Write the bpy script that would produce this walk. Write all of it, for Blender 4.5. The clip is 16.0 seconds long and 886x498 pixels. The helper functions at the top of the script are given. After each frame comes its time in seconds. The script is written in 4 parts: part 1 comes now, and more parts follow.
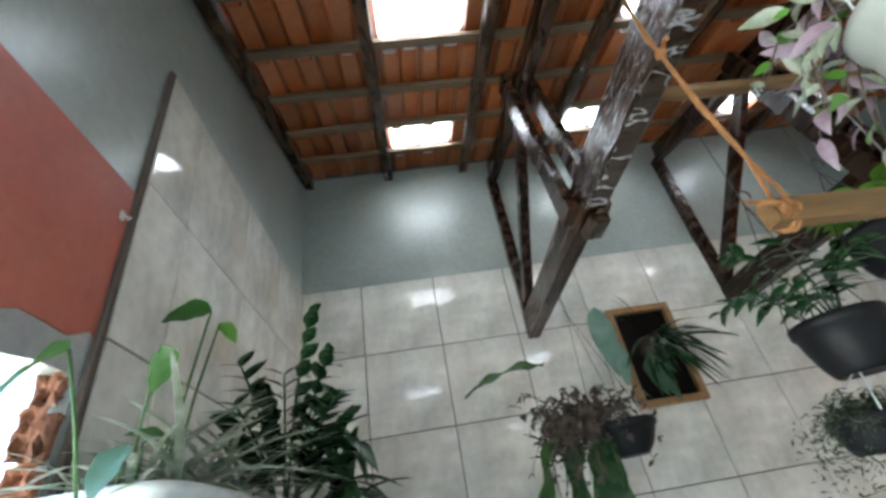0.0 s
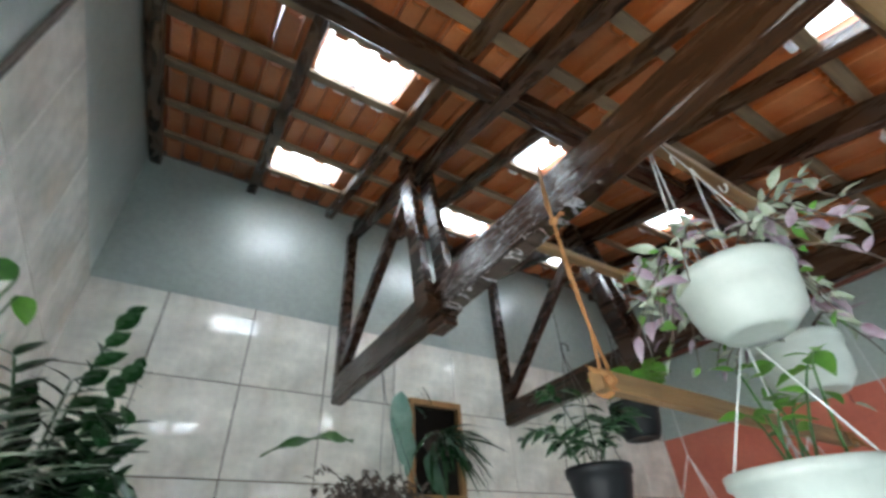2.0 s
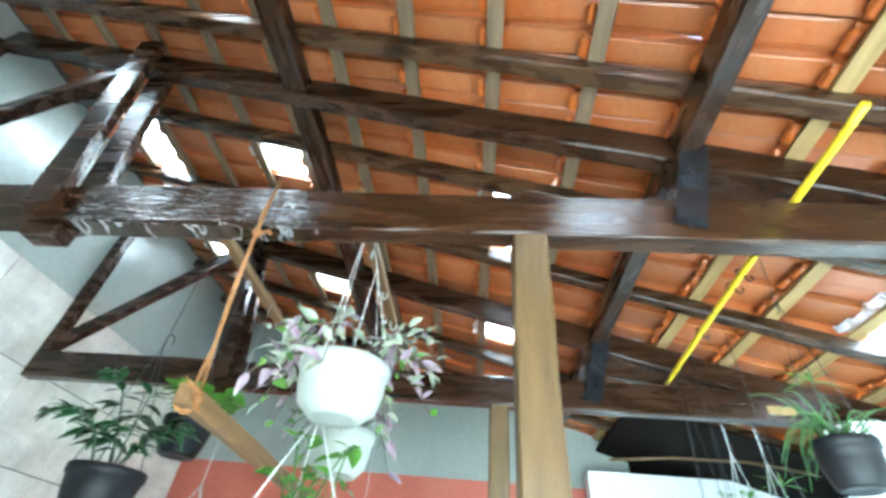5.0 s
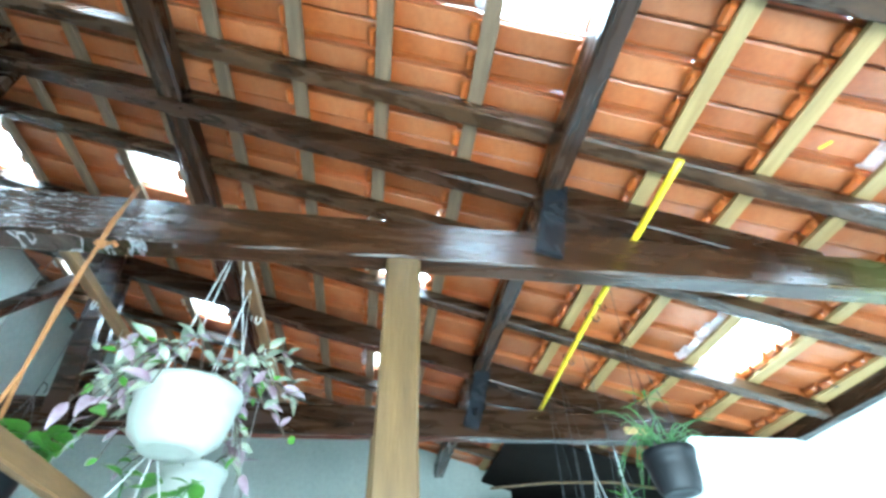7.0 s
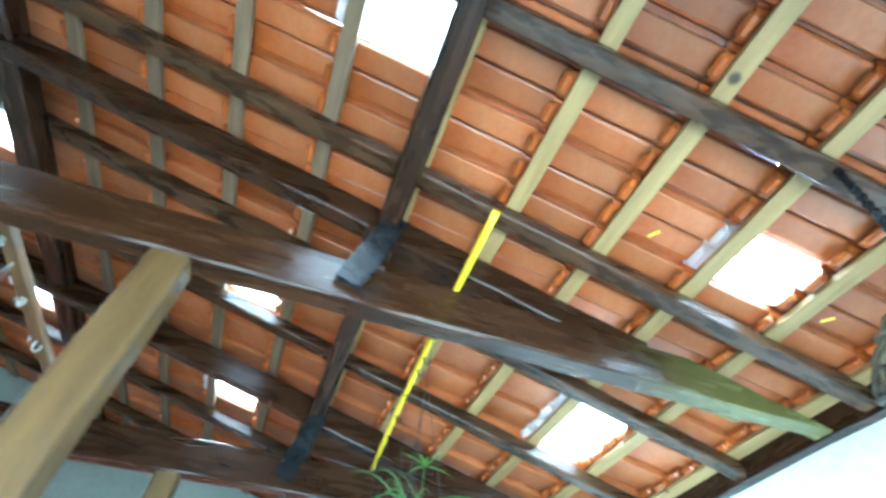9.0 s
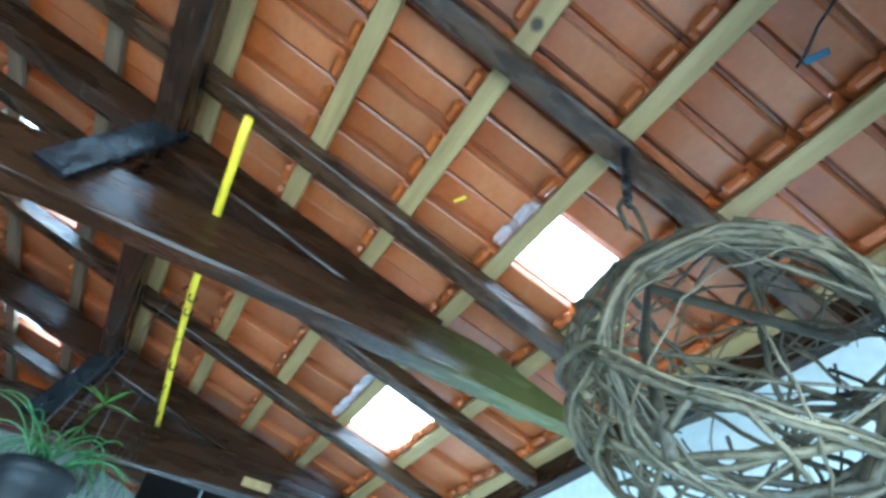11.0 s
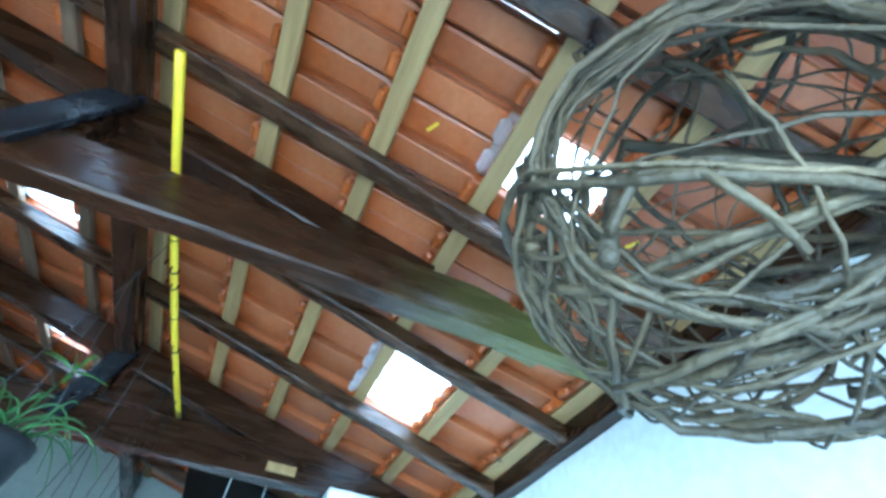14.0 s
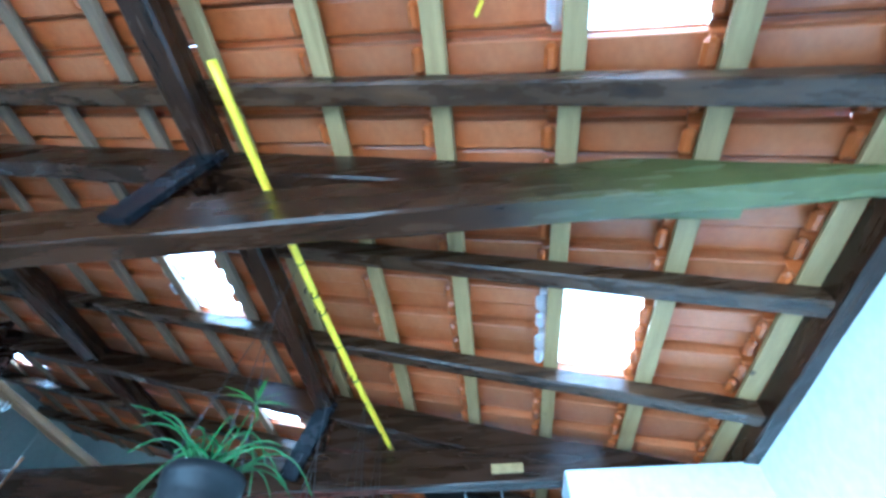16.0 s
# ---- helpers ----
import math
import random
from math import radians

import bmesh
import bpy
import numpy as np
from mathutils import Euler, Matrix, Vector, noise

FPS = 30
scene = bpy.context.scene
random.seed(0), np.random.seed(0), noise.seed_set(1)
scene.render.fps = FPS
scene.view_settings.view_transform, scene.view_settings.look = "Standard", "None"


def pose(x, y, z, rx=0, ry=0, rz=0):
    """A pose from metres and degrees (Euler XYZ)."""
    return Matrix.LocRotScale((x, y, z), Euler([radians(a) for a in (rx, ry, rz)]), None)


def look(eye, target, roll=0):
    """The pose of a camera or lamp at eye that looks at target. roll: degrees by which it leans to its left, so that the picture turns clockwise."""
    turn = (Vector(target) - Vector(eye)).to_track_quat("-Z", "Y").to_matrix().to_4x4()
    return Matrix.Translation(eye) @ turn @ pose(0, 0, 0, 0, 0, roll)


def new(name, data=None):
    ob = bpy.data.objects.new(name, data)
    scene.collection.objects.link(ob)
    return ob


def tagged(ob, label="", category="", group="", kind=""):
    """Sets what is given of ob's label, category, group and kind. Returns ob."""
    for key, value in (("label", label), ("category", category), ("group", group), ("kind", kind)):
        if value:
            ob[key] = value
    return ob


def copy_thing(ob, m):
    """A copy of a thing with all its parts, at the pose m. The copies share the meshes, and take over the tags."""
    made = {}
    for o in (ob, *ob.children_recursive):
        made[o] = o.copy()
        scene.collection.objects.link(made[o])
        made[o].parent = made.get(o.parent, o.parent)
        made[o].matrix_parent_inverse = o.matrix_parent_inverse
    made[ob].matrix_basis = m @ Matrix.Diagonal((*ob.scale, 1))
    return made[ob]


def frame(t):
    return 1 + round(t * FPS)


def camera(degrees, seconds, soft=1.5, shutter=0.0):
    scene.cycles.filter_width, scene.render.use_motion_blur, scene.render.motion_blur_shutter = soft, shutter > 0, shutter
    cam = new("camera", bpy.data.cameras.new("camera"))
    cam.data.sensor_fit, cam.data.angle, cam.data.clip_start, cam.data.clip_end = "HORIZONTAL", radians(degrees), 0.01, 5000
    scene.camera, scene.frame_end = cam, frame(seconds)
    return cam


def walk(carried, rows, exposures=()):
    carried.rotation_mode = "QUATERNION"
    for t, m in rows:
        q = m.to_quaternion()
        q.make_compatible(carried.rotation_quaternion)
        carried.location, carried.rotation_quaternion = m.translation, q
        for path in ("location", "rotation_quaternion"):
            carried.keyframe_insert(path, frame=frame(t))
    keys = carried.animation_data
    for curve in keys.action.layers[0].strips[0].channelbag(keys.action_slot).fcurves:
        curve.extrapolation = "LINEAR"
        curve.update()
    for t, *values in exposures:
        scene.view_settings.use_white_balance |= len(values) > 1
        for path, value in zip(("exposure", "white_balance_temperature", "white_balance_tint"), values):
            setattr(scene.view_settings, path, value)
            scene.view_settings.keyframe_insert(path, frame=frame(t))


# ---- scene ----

# ---- camera and walk ----
cam = camera(90.0, 16.0, soft=3.0, shutter=0.4)
PATH = [
    (0, -0.662, 2.504, 1.451, 122.74, 8.81, -0.15),
    (0.5, -0.676, 2.479, 1.448, 122.63, 8.05, 3.28),
    (1, -0.722, 2.443, 1.478, 126.70, 4.55, -8.22),
    (1.5, -0.796, 2.453, 1.497, 128.97, 3.67, -19.01),
    (2, -0.838, 2.476, 1.479, 126.91, 3.13, -31.42),
    (2.5, -0.814, 2.562, 1.474, 124.98, -0.09, -40.46),
    (3, -0.825, 2.598, 1.487, 126.04, -2.79, -57.70),
    (3.5, -0.868, 2.663, 1.488, 124.81, -3.30, -68.82),
    (4, -0.936, 2.654, 1.479, 125.58, -4.37, -76.55),
    (4.5, -0.935, 2.569, 1.489, 127.47, -4.76, -81.85),
    (5, -0.937, 2.478, 1.489, 129.74, -4.58, -87.44),
    (7.5, -0.932, 2.323, 1.458, 135.56, 2.52, -102.26),
    (8, -0.939, 2.216, 1.471, 137.57, 2.35, -107.14),
    (8.5, -0.893, 2.120, 1.492, 140.75, 1.01, -106.97),
    (9, -0.900, 1.941, 1.494, 141.04, -1.12, -110.90),
    (9.5, -0.945, 1.701, 1.515, 139.29, -5.33, -114.68),
    (10, -0.938, 1.572, 1.527, 138.76, -3.88, -116.92),
    (12.5, -0.879, 1.151, 1.558, 144.99, -5.26, -130.21),
    (13, -0.857, 1.135, 1.545, 144.10, -4.93, -126.61),
    (13.5, -0.828, 1.154, 1.551, 143.36, -3.69, -117.69),
    (14, -0.811, 1.133, 1.529, 141.00, -3.04, -114.72),
    (14.5, -0.810, 1.184, 1.515, 138.21, 0.34, -109.22),
    (15, -0.753, 1.193, 1.531, 140.50, 1.69, -95.79),
    (15.5, -0.659, 1.133, 1.528, 141.11, -1.67, -87.48),
    (16, -0.516, 1.064, 1.522, 142.19, -0.20, -84.08),
]
EXPOSURES = [(0.0, 3.15, 6050, 2), (2.5, 3.25, 5950, 2), (3.5, 3.1, 5850, 0), (4.0, 3.05, 5650, -2), (4.5, 3.75, 5550, -5), (5.0, 4.25, 5400, -8), (7.5, 4.3, 4900, -13), (9.0, 4.0, 4750, -15), (10.0, 3.6, 4550, -15), (12.5, 2.95, 4350, -12), (13.0, 3.1, 4350, -12), (13.5, 3.15, 4350, -11), (14.0, 3.15, 4350, -9), (15.0, 3.2, 4250, -7), (16.0, 3.55, 3900, -9)]
walk(cam, [(t, pose(x, y, z, rx, ry, rz)) for t, x, y, z, rx, ry, rz in PATH], EXPOSURES)

# ---- plan (metres): x along the tiled wall, y towards it, z up ----
WALL_L, WALL_B, WALL_D, WALL_F = -1.346, 5.022, 0.09, 3.10
ROOF0, SLOPE = 2.385, 0.282            # top of the battens: z = ROOF0 + SLOPE * y
PITCH_DEG = math.degrees(math.atan(SLOPE))
CHORD_Z, TILE_TOP = 2.336, 2.839
TRUSS_X = (0.0, 1.293)
BATTENS = [0.165 + 0.317 * k for k in range(5)] + [1.773, 2.113, 2.454] + [2.454 + 0.324 * k for k in range(1, 9)]
COL0, COL = -0.66, 0.202              # tile columns


def roofz(y):
    return ROOF0 + SLOPE * y


# ---- world and sun ----
world = bpy.data.worlds.new("sky")
scene.world = world
world.use_nodes = True
wn = world.node_tree.nodes
sky = wn.new("ShaderNodeTexSky")
sky.sky_type, sky.sun_disc = "NISHITA", False
sky.sun_elevation, sky.sun_rotation = radians(79), radians(51)
sky.air_density, sky.dust_density, sky.ozone_density = 1.0, 2.5, 1.0
world.node_tree.links.new(sky.outputs[0], wn["Background"].inputs[0])
wn["Background"].inputs[1].default_value = 0.15
sun_data = bpy.data.lights.new("sun", "SUN")
sun_data.energy, sun_data.angle, sun_data.color = 5.0, radians(0.5), (1.0, 0.95, 0.87)
sun = new("sun", sun_data)
sun.matrix_world = look((1.5, 1.2, 10), (0, 0, 0))
# daylight standing in the broken opening of the left wall
day_data = bpy.data.lights.new("daylight", "AREA")
day_data.shape, day_data.size, day_data.size_y, day_data.energy, day_data.color = "RECTANGLE", 2.2, 1.75, 27.0, (0.80, 0.94, 1.0)
day = new("daylight", day_data)
day.matrix_world = look((-1.52, 2.10, 0.93), (-0.52, 1.10, -0.77))


# ---- materials ----
def nodes_of(name):
    m = bpy.data.materials.new(name)
    m.use_nodes = True
    n, l = m.node_tree.nodes, m.node_tree.links
    return m, n, l, n["Principled BSDF"]


def surface(name, a, b, rough=0.5, scale=6.0, stretch=(1, 1, 1), bump=0.15, fine=60.0, spots=None, vary=0.0,
            metallic=0.0, coat=0.0, spec=0.5, rough_vary=0.12, translucent=0.0, detail=5.0):
    """Two colours mixed by broad noise, grain by fine noise, bump and uneven roughness; spots: a stain colour."""
    m, n, l, p = nodes_of(name)
    tc = n.new("ShaderNodeTexCoord")
    mp = n.new("ShaderNodeMapping")
    mp.inputs["Scale"].default_value = stretch
    l.new(tc.outputs["Object"], mp.inputs["Vector"])
    big = n.new("ShaderNodeTexNoise")
    big.inputs["Scale"].default_value, big.inputs["Detail"].default_value = scale, detail
    grain = n.new("ShaderNodeTexNoise")
    grain.inputs["Scale"].default_value, grain.inputs["Detail"].default_value = fine, 4.0
    for q in (big, grain):
        l.new(mp.outputs[0], q.inputs["Vector"])
    info = n.new("ShaderNodeObjectInfo")
    ramp = n.new("ShaderNodeMapRange")
    ramp.inputs["From Min"].default_value, ramp.inputs["From Max"].default_value = 0.3, 0.7
    l.new(big.outputs["Fac"], ramp.inputs["Value"])
    mix = n.new("ShaderNodeMix")
    mix.data_type = "RGBA"
    mix.inputs["A"].default_value, mix.inputs["B"].default_value = (*a, 1), (*b, 1)
    l.new(ramp.outputs[0], mix.inputs["Factor"])
    out = mix.outputs["Result"]
    if spots:
        st = n.new("ShaderNodeTexNoise")
        st.inputs["Scale"].default_value, st.inputs["Detail"].default_value = scale * 0.45, 8.0
        l.new(tc.outputs["Object"], st.inputs["Vector"])
        sr = n.new("ShaderNodeMapRange")
        sr.inputs["From Min"].default_value, sr.inputs["From Max"].default_value = 0.55, 0.72
        l.new(st.outputs["Fac"], sr.inputs["Value"])
        sm = n.new("ShaderNodeMix")
        sm.data_type = "RGBA"
        sm.inputs["B"].default_value = (*spots, 1)
        l.new(out, sm.inputs["A"])
        l.new(sr.outputs[0], sm.inputs["Factor"])
        out = sm.outputs["Result"]
    hsv = n.new("ShaderNodeHueSaturation")
    l.new(out, hsv.inputs["Color"])
    val = n.new("ShaderNodeMath")
    val.operation = "MULTIPLY_ADD"
    l.new(grain.outputs["Fac"], val.inputs[0])
    val.inputs[1].default_value, val.inputs[2].default_value = 0.35, 0.825
    rnd = n.new("ShaderNodeMath")
    rnd.operation = "MULTIPLY_ADD"
    l.new(info.outputs["Random"], rnd.inputs[0])
    rnd.inputs[1].default_value, rnd.inputs[2].default_value = vary, 1 - vary / 2
    both = n.new("ShaderNodeMath")
    both.operation = "MULTIPLY"
    l.new(val.outputs[0], both.inputs[0])
    l.new(rnd.outputs[0], both.inputs[1])
    l.new(both.outputs[0], hsv.inputs["Value"])
    l.new(hsv.outputs[0], p.inputs["Base Color"])
    rr = n.new("ShaderNodeMath")
    rr.operation = "MULTIPLY_ADD"
    l.new(big.outputs["Fac"], rr.inputs[0])
    rr.inputs[1].default_value, rr.inputs[2].default_value = rough_vary * 2, rough - rough_vary
    l.new(rr.outputs[0], p.inputs["Roughness"])
    p.inputs["Metallic"].default_value = metallic
    p.inputs["Coat Weight"].default_value = coat
    p.inputs["Coat Roughness"].default_value = 0.22
    p.inputs["Specular IOR Level"].default_value = spec
    bm1 = n.new("ShaderNodeBump")
    bm1.inputs["Strength"].default_value, bm1.inputs["Distance"].default_value = bump, 0.01
    l.new(grain.outputs["Fac"], bm1.inputs["Height"])
    bm2 = n.new("ShaderNodeBump")
    bm2.inputs["Strength"].default_value, bm2.inputs["Distance"].default_value = bump, 0.03
    l.new(big.outputs["Fac"], bm2.inputs["Height"])
    l.new(bm1.outputs[0], bm2.inputs["Normal"])
    l.new(bm2.outputs[0], p.inputs["Normal"])
    if translucent:
        tr = n.new("ShaderNodeBsdfTranslucent")
        l.new(hsv.outputs[0], tr.inputs["Color"])
        ms = n.new("ShaderNodeMixShader")
        ms.inputs[0].default_value = translucent
        l.new(p.outputs[0], ms.inputs[1])
        l.new(tr.outputs[0], ms.inputs[2])
        l.new(ms.outputs[0], n["Material Output"].inputs["Surface"])
    return m


M_TERRA = surface("terracotta", (0.42, 0.112, 0.020), (0.26, 0.060, 0.011), 0.30, 5, bump=0.12, spots=(0.43, 0.17, 0.068), vary=0.5, coat=0.20, rough_vary=0.08, spec=0.4)
M_DARK = surface("dark_stained_wood", (0.017, 0.0074, 0.0032), (0.038, 0.016, 0.0068), 0.27, 4, (6, 0.8, 6), 0.11, 40, coat=0.10, vary=0.2, spec=0.34)
M_DARKX = surface("dark_stained_wood_along_x", (0.017, 0.0074, 0.0032), (0.038, 0.016, 0.0068), 0.27, 4, (0.8, 6, 6), 0.11, 40, coat=0.10, vary=0.2, spec=0.34)
M_RAFTER = surface("brown_rafter_wood", (0.022, 0.010, 0.0045), (0.072, 0.036, 0.015), 0.28, 4, (7, 0.7, 7), 0.2, 45, coat=0.12, vary=0.4, spec=0.38)
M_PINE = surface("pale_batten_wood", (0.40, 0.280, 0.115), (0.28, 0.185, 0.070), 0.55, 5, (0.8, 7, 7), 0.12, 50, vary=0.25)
M_DARKBAT = surface("dark_batten_wood", (0.22, 0.15, 0.085), (0.13, 0.085, 0.05), 0.6, 5, (0.8, 7, 7), 0.12, 50, vary=0.25)
M_POST = surface("varnished_post_wood", (0.128, 0.078, 0.027), (0.070, 0.041, 0.0135), 0.42, 5, (5, 5, 0.6), 0.25, 45, spots=(0.070, 0.038, 0.014), coat=0.10)
# worn pale wood, with some light from below put into its colour
M_WORN_LIT = surface("worn_lit_underside", (0.40, 0.27, 0.145), (0.22, 0.135, 0.07), 0.5, 5, (7, 0.9, 7), 0.15, 40, spots=(0.10, 0.055, 0.03))
M_BAR = surface("planed_bar_wood", (0.20, 0.115, 0.045), (0.11, 0.060, 0.023), 0.45, 5, (0.6, 9, 9), 0.15, 45, spots=(0.09, 0.05, 0.02))
M_TILE = surface("beige_wall_tile", (0.84, 0.81, 0.73), (0.54, 0.52, 0.46), 0.07, 5.0, bump=0.012, fine=25, spots=(0.69, 0.60, 0.48), vary=0.08, rough_vary=0.025, detail=7.0)
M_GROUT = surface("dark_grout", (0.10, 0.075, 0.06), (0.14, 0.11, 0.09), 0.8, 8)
M_GREY = surface("grey_green_plaster", (0.31, 0.345, 0.315), (0.37, 0.40, 0.365), 0.30, 2.4, bump=0.04, fine=30, rough_vary=0.03, detail=2.0)
M_RED = surface("terracotta_red_paint", (0.50, 0.135, 0.085), (0.43, 0.11, 0.07), 0.42, 2.5, bump=0.06, fine=35, spots=(0.52, 0.17, 0.11))
M_WHITE = surface("white_wall_paint", (0.84, 0.87, 0.87), (0.78, 0.82, 0.82), 0.5, 2.0, bump=0.06, fine=30)
M_CEMENT = surface("grey_cement_render", (0.34, 0.34, 0.34), (0.46, 0.45, 0.43), 0.85, 9, bump=0.5, fine=50)
M_BRICK = surface("hollow_brick", (0.26, 0.10, 0.052), (0.38, 0.18, 0.10), 0.9, 16, bump=0.9, fine=55, spots=(0.50, 0.38, 0.30), vary=0.5)
M_FLOOR = surface("floor_tile", (0.17, 0.16, 0.145), (0.13, 0.122, 0.11), 0.4, 3)
M_GROUND = surface("yard_concrete", (0.42, 0.41, 0.39), (0.33, 0.32, 0.30), 0.85, 1.5)
M_WHITEPOT = surface("white_plastic_pot", (0.44, 0.46, 0.42), (0.35, 0.38, 0.34), 0.42, 7, bump=0.05, fine=30, translucent=0.2)
M_TROUGH = surface("white_plastic_trough", (0.78, 0.79, 0.76), (0.70, 0.72, 0.69), 0.4, 5, bump=0.03, fine=30)
M_BLACKPOT = surface("black_plastic_pot", (0.006, 0.006, 0.007), (0.014, 0.014, 0.015), 0.42, 8, bump=0.08, fine=40, spec=0.15)
M_SOIL = surface("potting_soil", (0.035, 0.024, 0.016), (0.07, 0.05, 0.035), 0.95, 30, bump=0.6, fine=90)
M_GREEN = surface("green_leaf", (0.045, 0.115, 0.026), (0.07, 0.165, 0.04), 0.38, 14, bump=0.08, vary=0.5, translucent=0.3)
M_DGREEN = surface("dark_green_leaf", (0.014, 0.045, 0.015), (0.030, 0.078, 0.025), 0.28, 14, bump=0.08, vary=0.6, translucent=0.15)
M_LIME = surface("bright_green_leaf", (0.085, 0.21, 0.028), (0.13, 0.28, 0.04), 0.4, 14, bump=0.06, vary=0.4, translucent=0.4)
M_SILVER = surface("blue_green_leaf", (0.045, 0.11, 0.065), (0.09, 0.17, 0.115), 0.40, 12, bump=0.06, vary=0.3, translucent=0.2)
M_PURPLE = surface("purple_leaf", (0.17, 0.10, 0.14), (0.40, 0.33, 0.37), 0.42, 24, bump=0.06, vary=0.6, translucent=0.3)
M_PALE = surface("pale_striped_leaf", (0.42, 0.43, 0.36), (0.16, 0.21, 0.12), 0.45, 34, (1, 1, 1), bump=0.05, vary=0.5, translucent=0.3)
M_FERN = surface("grey_green_fern", (0.035, 0.052, 0.026), (0.085, 0.110, 0.058), 0.6, 14, vary=0.4, translucent=0.25)
M_DRY = surface("dry_plant", (0.040, 0.028, 0.021), (0.090, 0.064, 0.046), 0.85, 20, bump=0.2, vary=0.4)
M_TWIG = surface("grey_brown_twig", (0.040, 0.030, 0.015), (0.120, 0.092, 0.050), 0.6, 16, bump=0.6, fine=70, spots=(0.040, 0.029, 0.014), vary=0.8)
M_ROPE = surface("orange_rope", (0.36, 0.17, 0.055), (0.27, 0.115, 0.035), 0.75, 40, bump=0.5, fine=160)
M_YELLOW = surface("yellow_plastic_rod", (0.85, 0.66, 0.02), (0.78, 0.58, 0.02), 0.4, 6, bump=0.03, fine=30)
M_CORD = surface("white_cord", (0.55, 0.57, 0.56), (0.48, 0.50, 0.49), 0.6, 30)
M_WIRE = surface("dark_wire", (0.03, 0.03, 0.032), (0.06, 0.06, 0.06), 0.45, 30, metallic=0.5)
M_BLACK = surface("black_iron_strap", (0.007, 0.008, 0.010), (0.016, 0.018, 0.022), 0.25, 14, bump=0.35, spec=0.35)
# near black, paints in the deep shade beyond the truss
M_VOID = surface("near_black_fill", (0.006, 0.0045, 0.0035), (0.012, 0.009, 0.007), 0.9, 10, spec=0.1)


def clear_sheet():
    m, n, l, p = nodes_of("clear_roof_tile")
    tr, df = n.new("ShaderNodeBsdfTransparent"), n.new("ShaderNodeBsdfTranslucent")
    df.inputs["Color"].default_value = (0.95, 0.97, 1.0, 1)
    ms = n.new("ShaderNodeMixShader")
    ms.inputs[0].default_value = 0.88
    l.new(tr.outputs[0], ms.inputs[1])
    l.new(df.outputs[0], ms.inputs[2])
    l.new(ms.outputs[0], n["Material Output"].inputs["Surface"])
    return m


M_CLEAR = clear_sheet()


def knotted(m, scale, size, colour):
    """Scattered dark knots in a timber."""
    n, l = m.node_tree.nodes, m.node_tree.links
    hsv = n["Hue/Saturation/Value"]
    src = hsv.inputs["Color"].links[0].from_socket
    tc, vo = n.new("ShaderNodeTexCoord"), n.new("ShaderNodeTexVoronoi")
    vo.inputs["Scale"].default_value = scale
    mr = n.new("ShaderNodeMapRange")
    mr.inputs["From Min"].default_value, mr.inputs["From Max"].default_value = size, size * 0.55
    mix = n.new("ShaderNodeMix")
    mix.data_type = "RGBA"
    mix.inputs["B"].default_value = (*colour, 1)
    l.new(tc.outputs["Object"], vo.inputs["Vector"])
    l.new(vo.outputs["Distance"], mr.inputs["Value"])
    l.new(mr.outputs[0], mix.inputs["Factor"])
    l.new(src, mix.inputs["A"])
    l.new(mix.outputs["Result"], hsv.inputs["Color"])


def stained_end(m, y0, y1, a, b):
    """An olive stain that soaks in from the low end of a timber."""
    n, l = m.node_tree.nodes, m.node_tree.links
    hsv = n["Hue/Saturation/Value"]
    src = hsv.inputs["Color"].links[0].from_socket
    tc, sp, no = n.new("ShaderNodeTexCoord"), n.new("ShaderNodeSeparateXYZ"), n.new("ShaderNodeTexNoise")
    no.inputs["Scale"].default_value, no.inputs["Detail"].default_value = 9.0, 6.0
    add = n.new("ShaderNodeMath")
    add.operation = "MULTIPLY_ADD"
    add.inputs[1].default_value = 0.35
    mr = n.new("ShaderNodeMapRange")
    mr.inputs["From Min"].default_value, mr.inputs["From Max"].default_value = y1 + 0.17, y0 + 0.17
    mix, tone = n.new("ShaderNodeMix"), n.new("ShaderNodeMix")
    mix.data_type = tone.data_type = "RGBA"
    tone.inputs["A"].default_value, tone.inputs["B"].default_value = (*a, 1), (*b, 1)
    l.new(tc.outputs["Object"], sp.inputs[0])
    l.new(tc.outputs["Object"], no.inputs["Vector"])
    l.new(no.outputs["Fac"], add.inputs[0])
    l.new(sp.outputs["Y"], add.inputs[2])
    l.new(add.outputs[0], mr.inputs["Value"])
    l.new(no.outputs["Fac"], tone.inputs["Factor"])
    l.new(mr.outputs[0], mix.inputs["Factor"])
    l.new(src, mix.inputs["A"])
    l.new(tone.outputs["Result"], mix.inputs["B"])
    l.new(mix.outputs["Result"], hsv.inputs["Color"])
    return m


knotted(M_PINE, 5.0, 0.11, (0.055, 0.035, 0.018))
knotted(M_POST, 7.0, 0.15, (0.035, 0.018, 0.008))
knotted(M_BAR, 6.0, 0.12, (0.05, 0.026, 0.011))
M_CHORD = stained_end(surface("dark_wood_with_olive_end", (0.017, 0.0074, 0.0032), (0.042, 0.018, 0.0072), 0.26, 4, (6, 0.8, 6), 0.12, 40, coat=0.12, vary=0.2, spec=0.36),
                      0.52, 0.98, (0.060, 0.058, 0.014), (0.17, 0.16, 0.050))


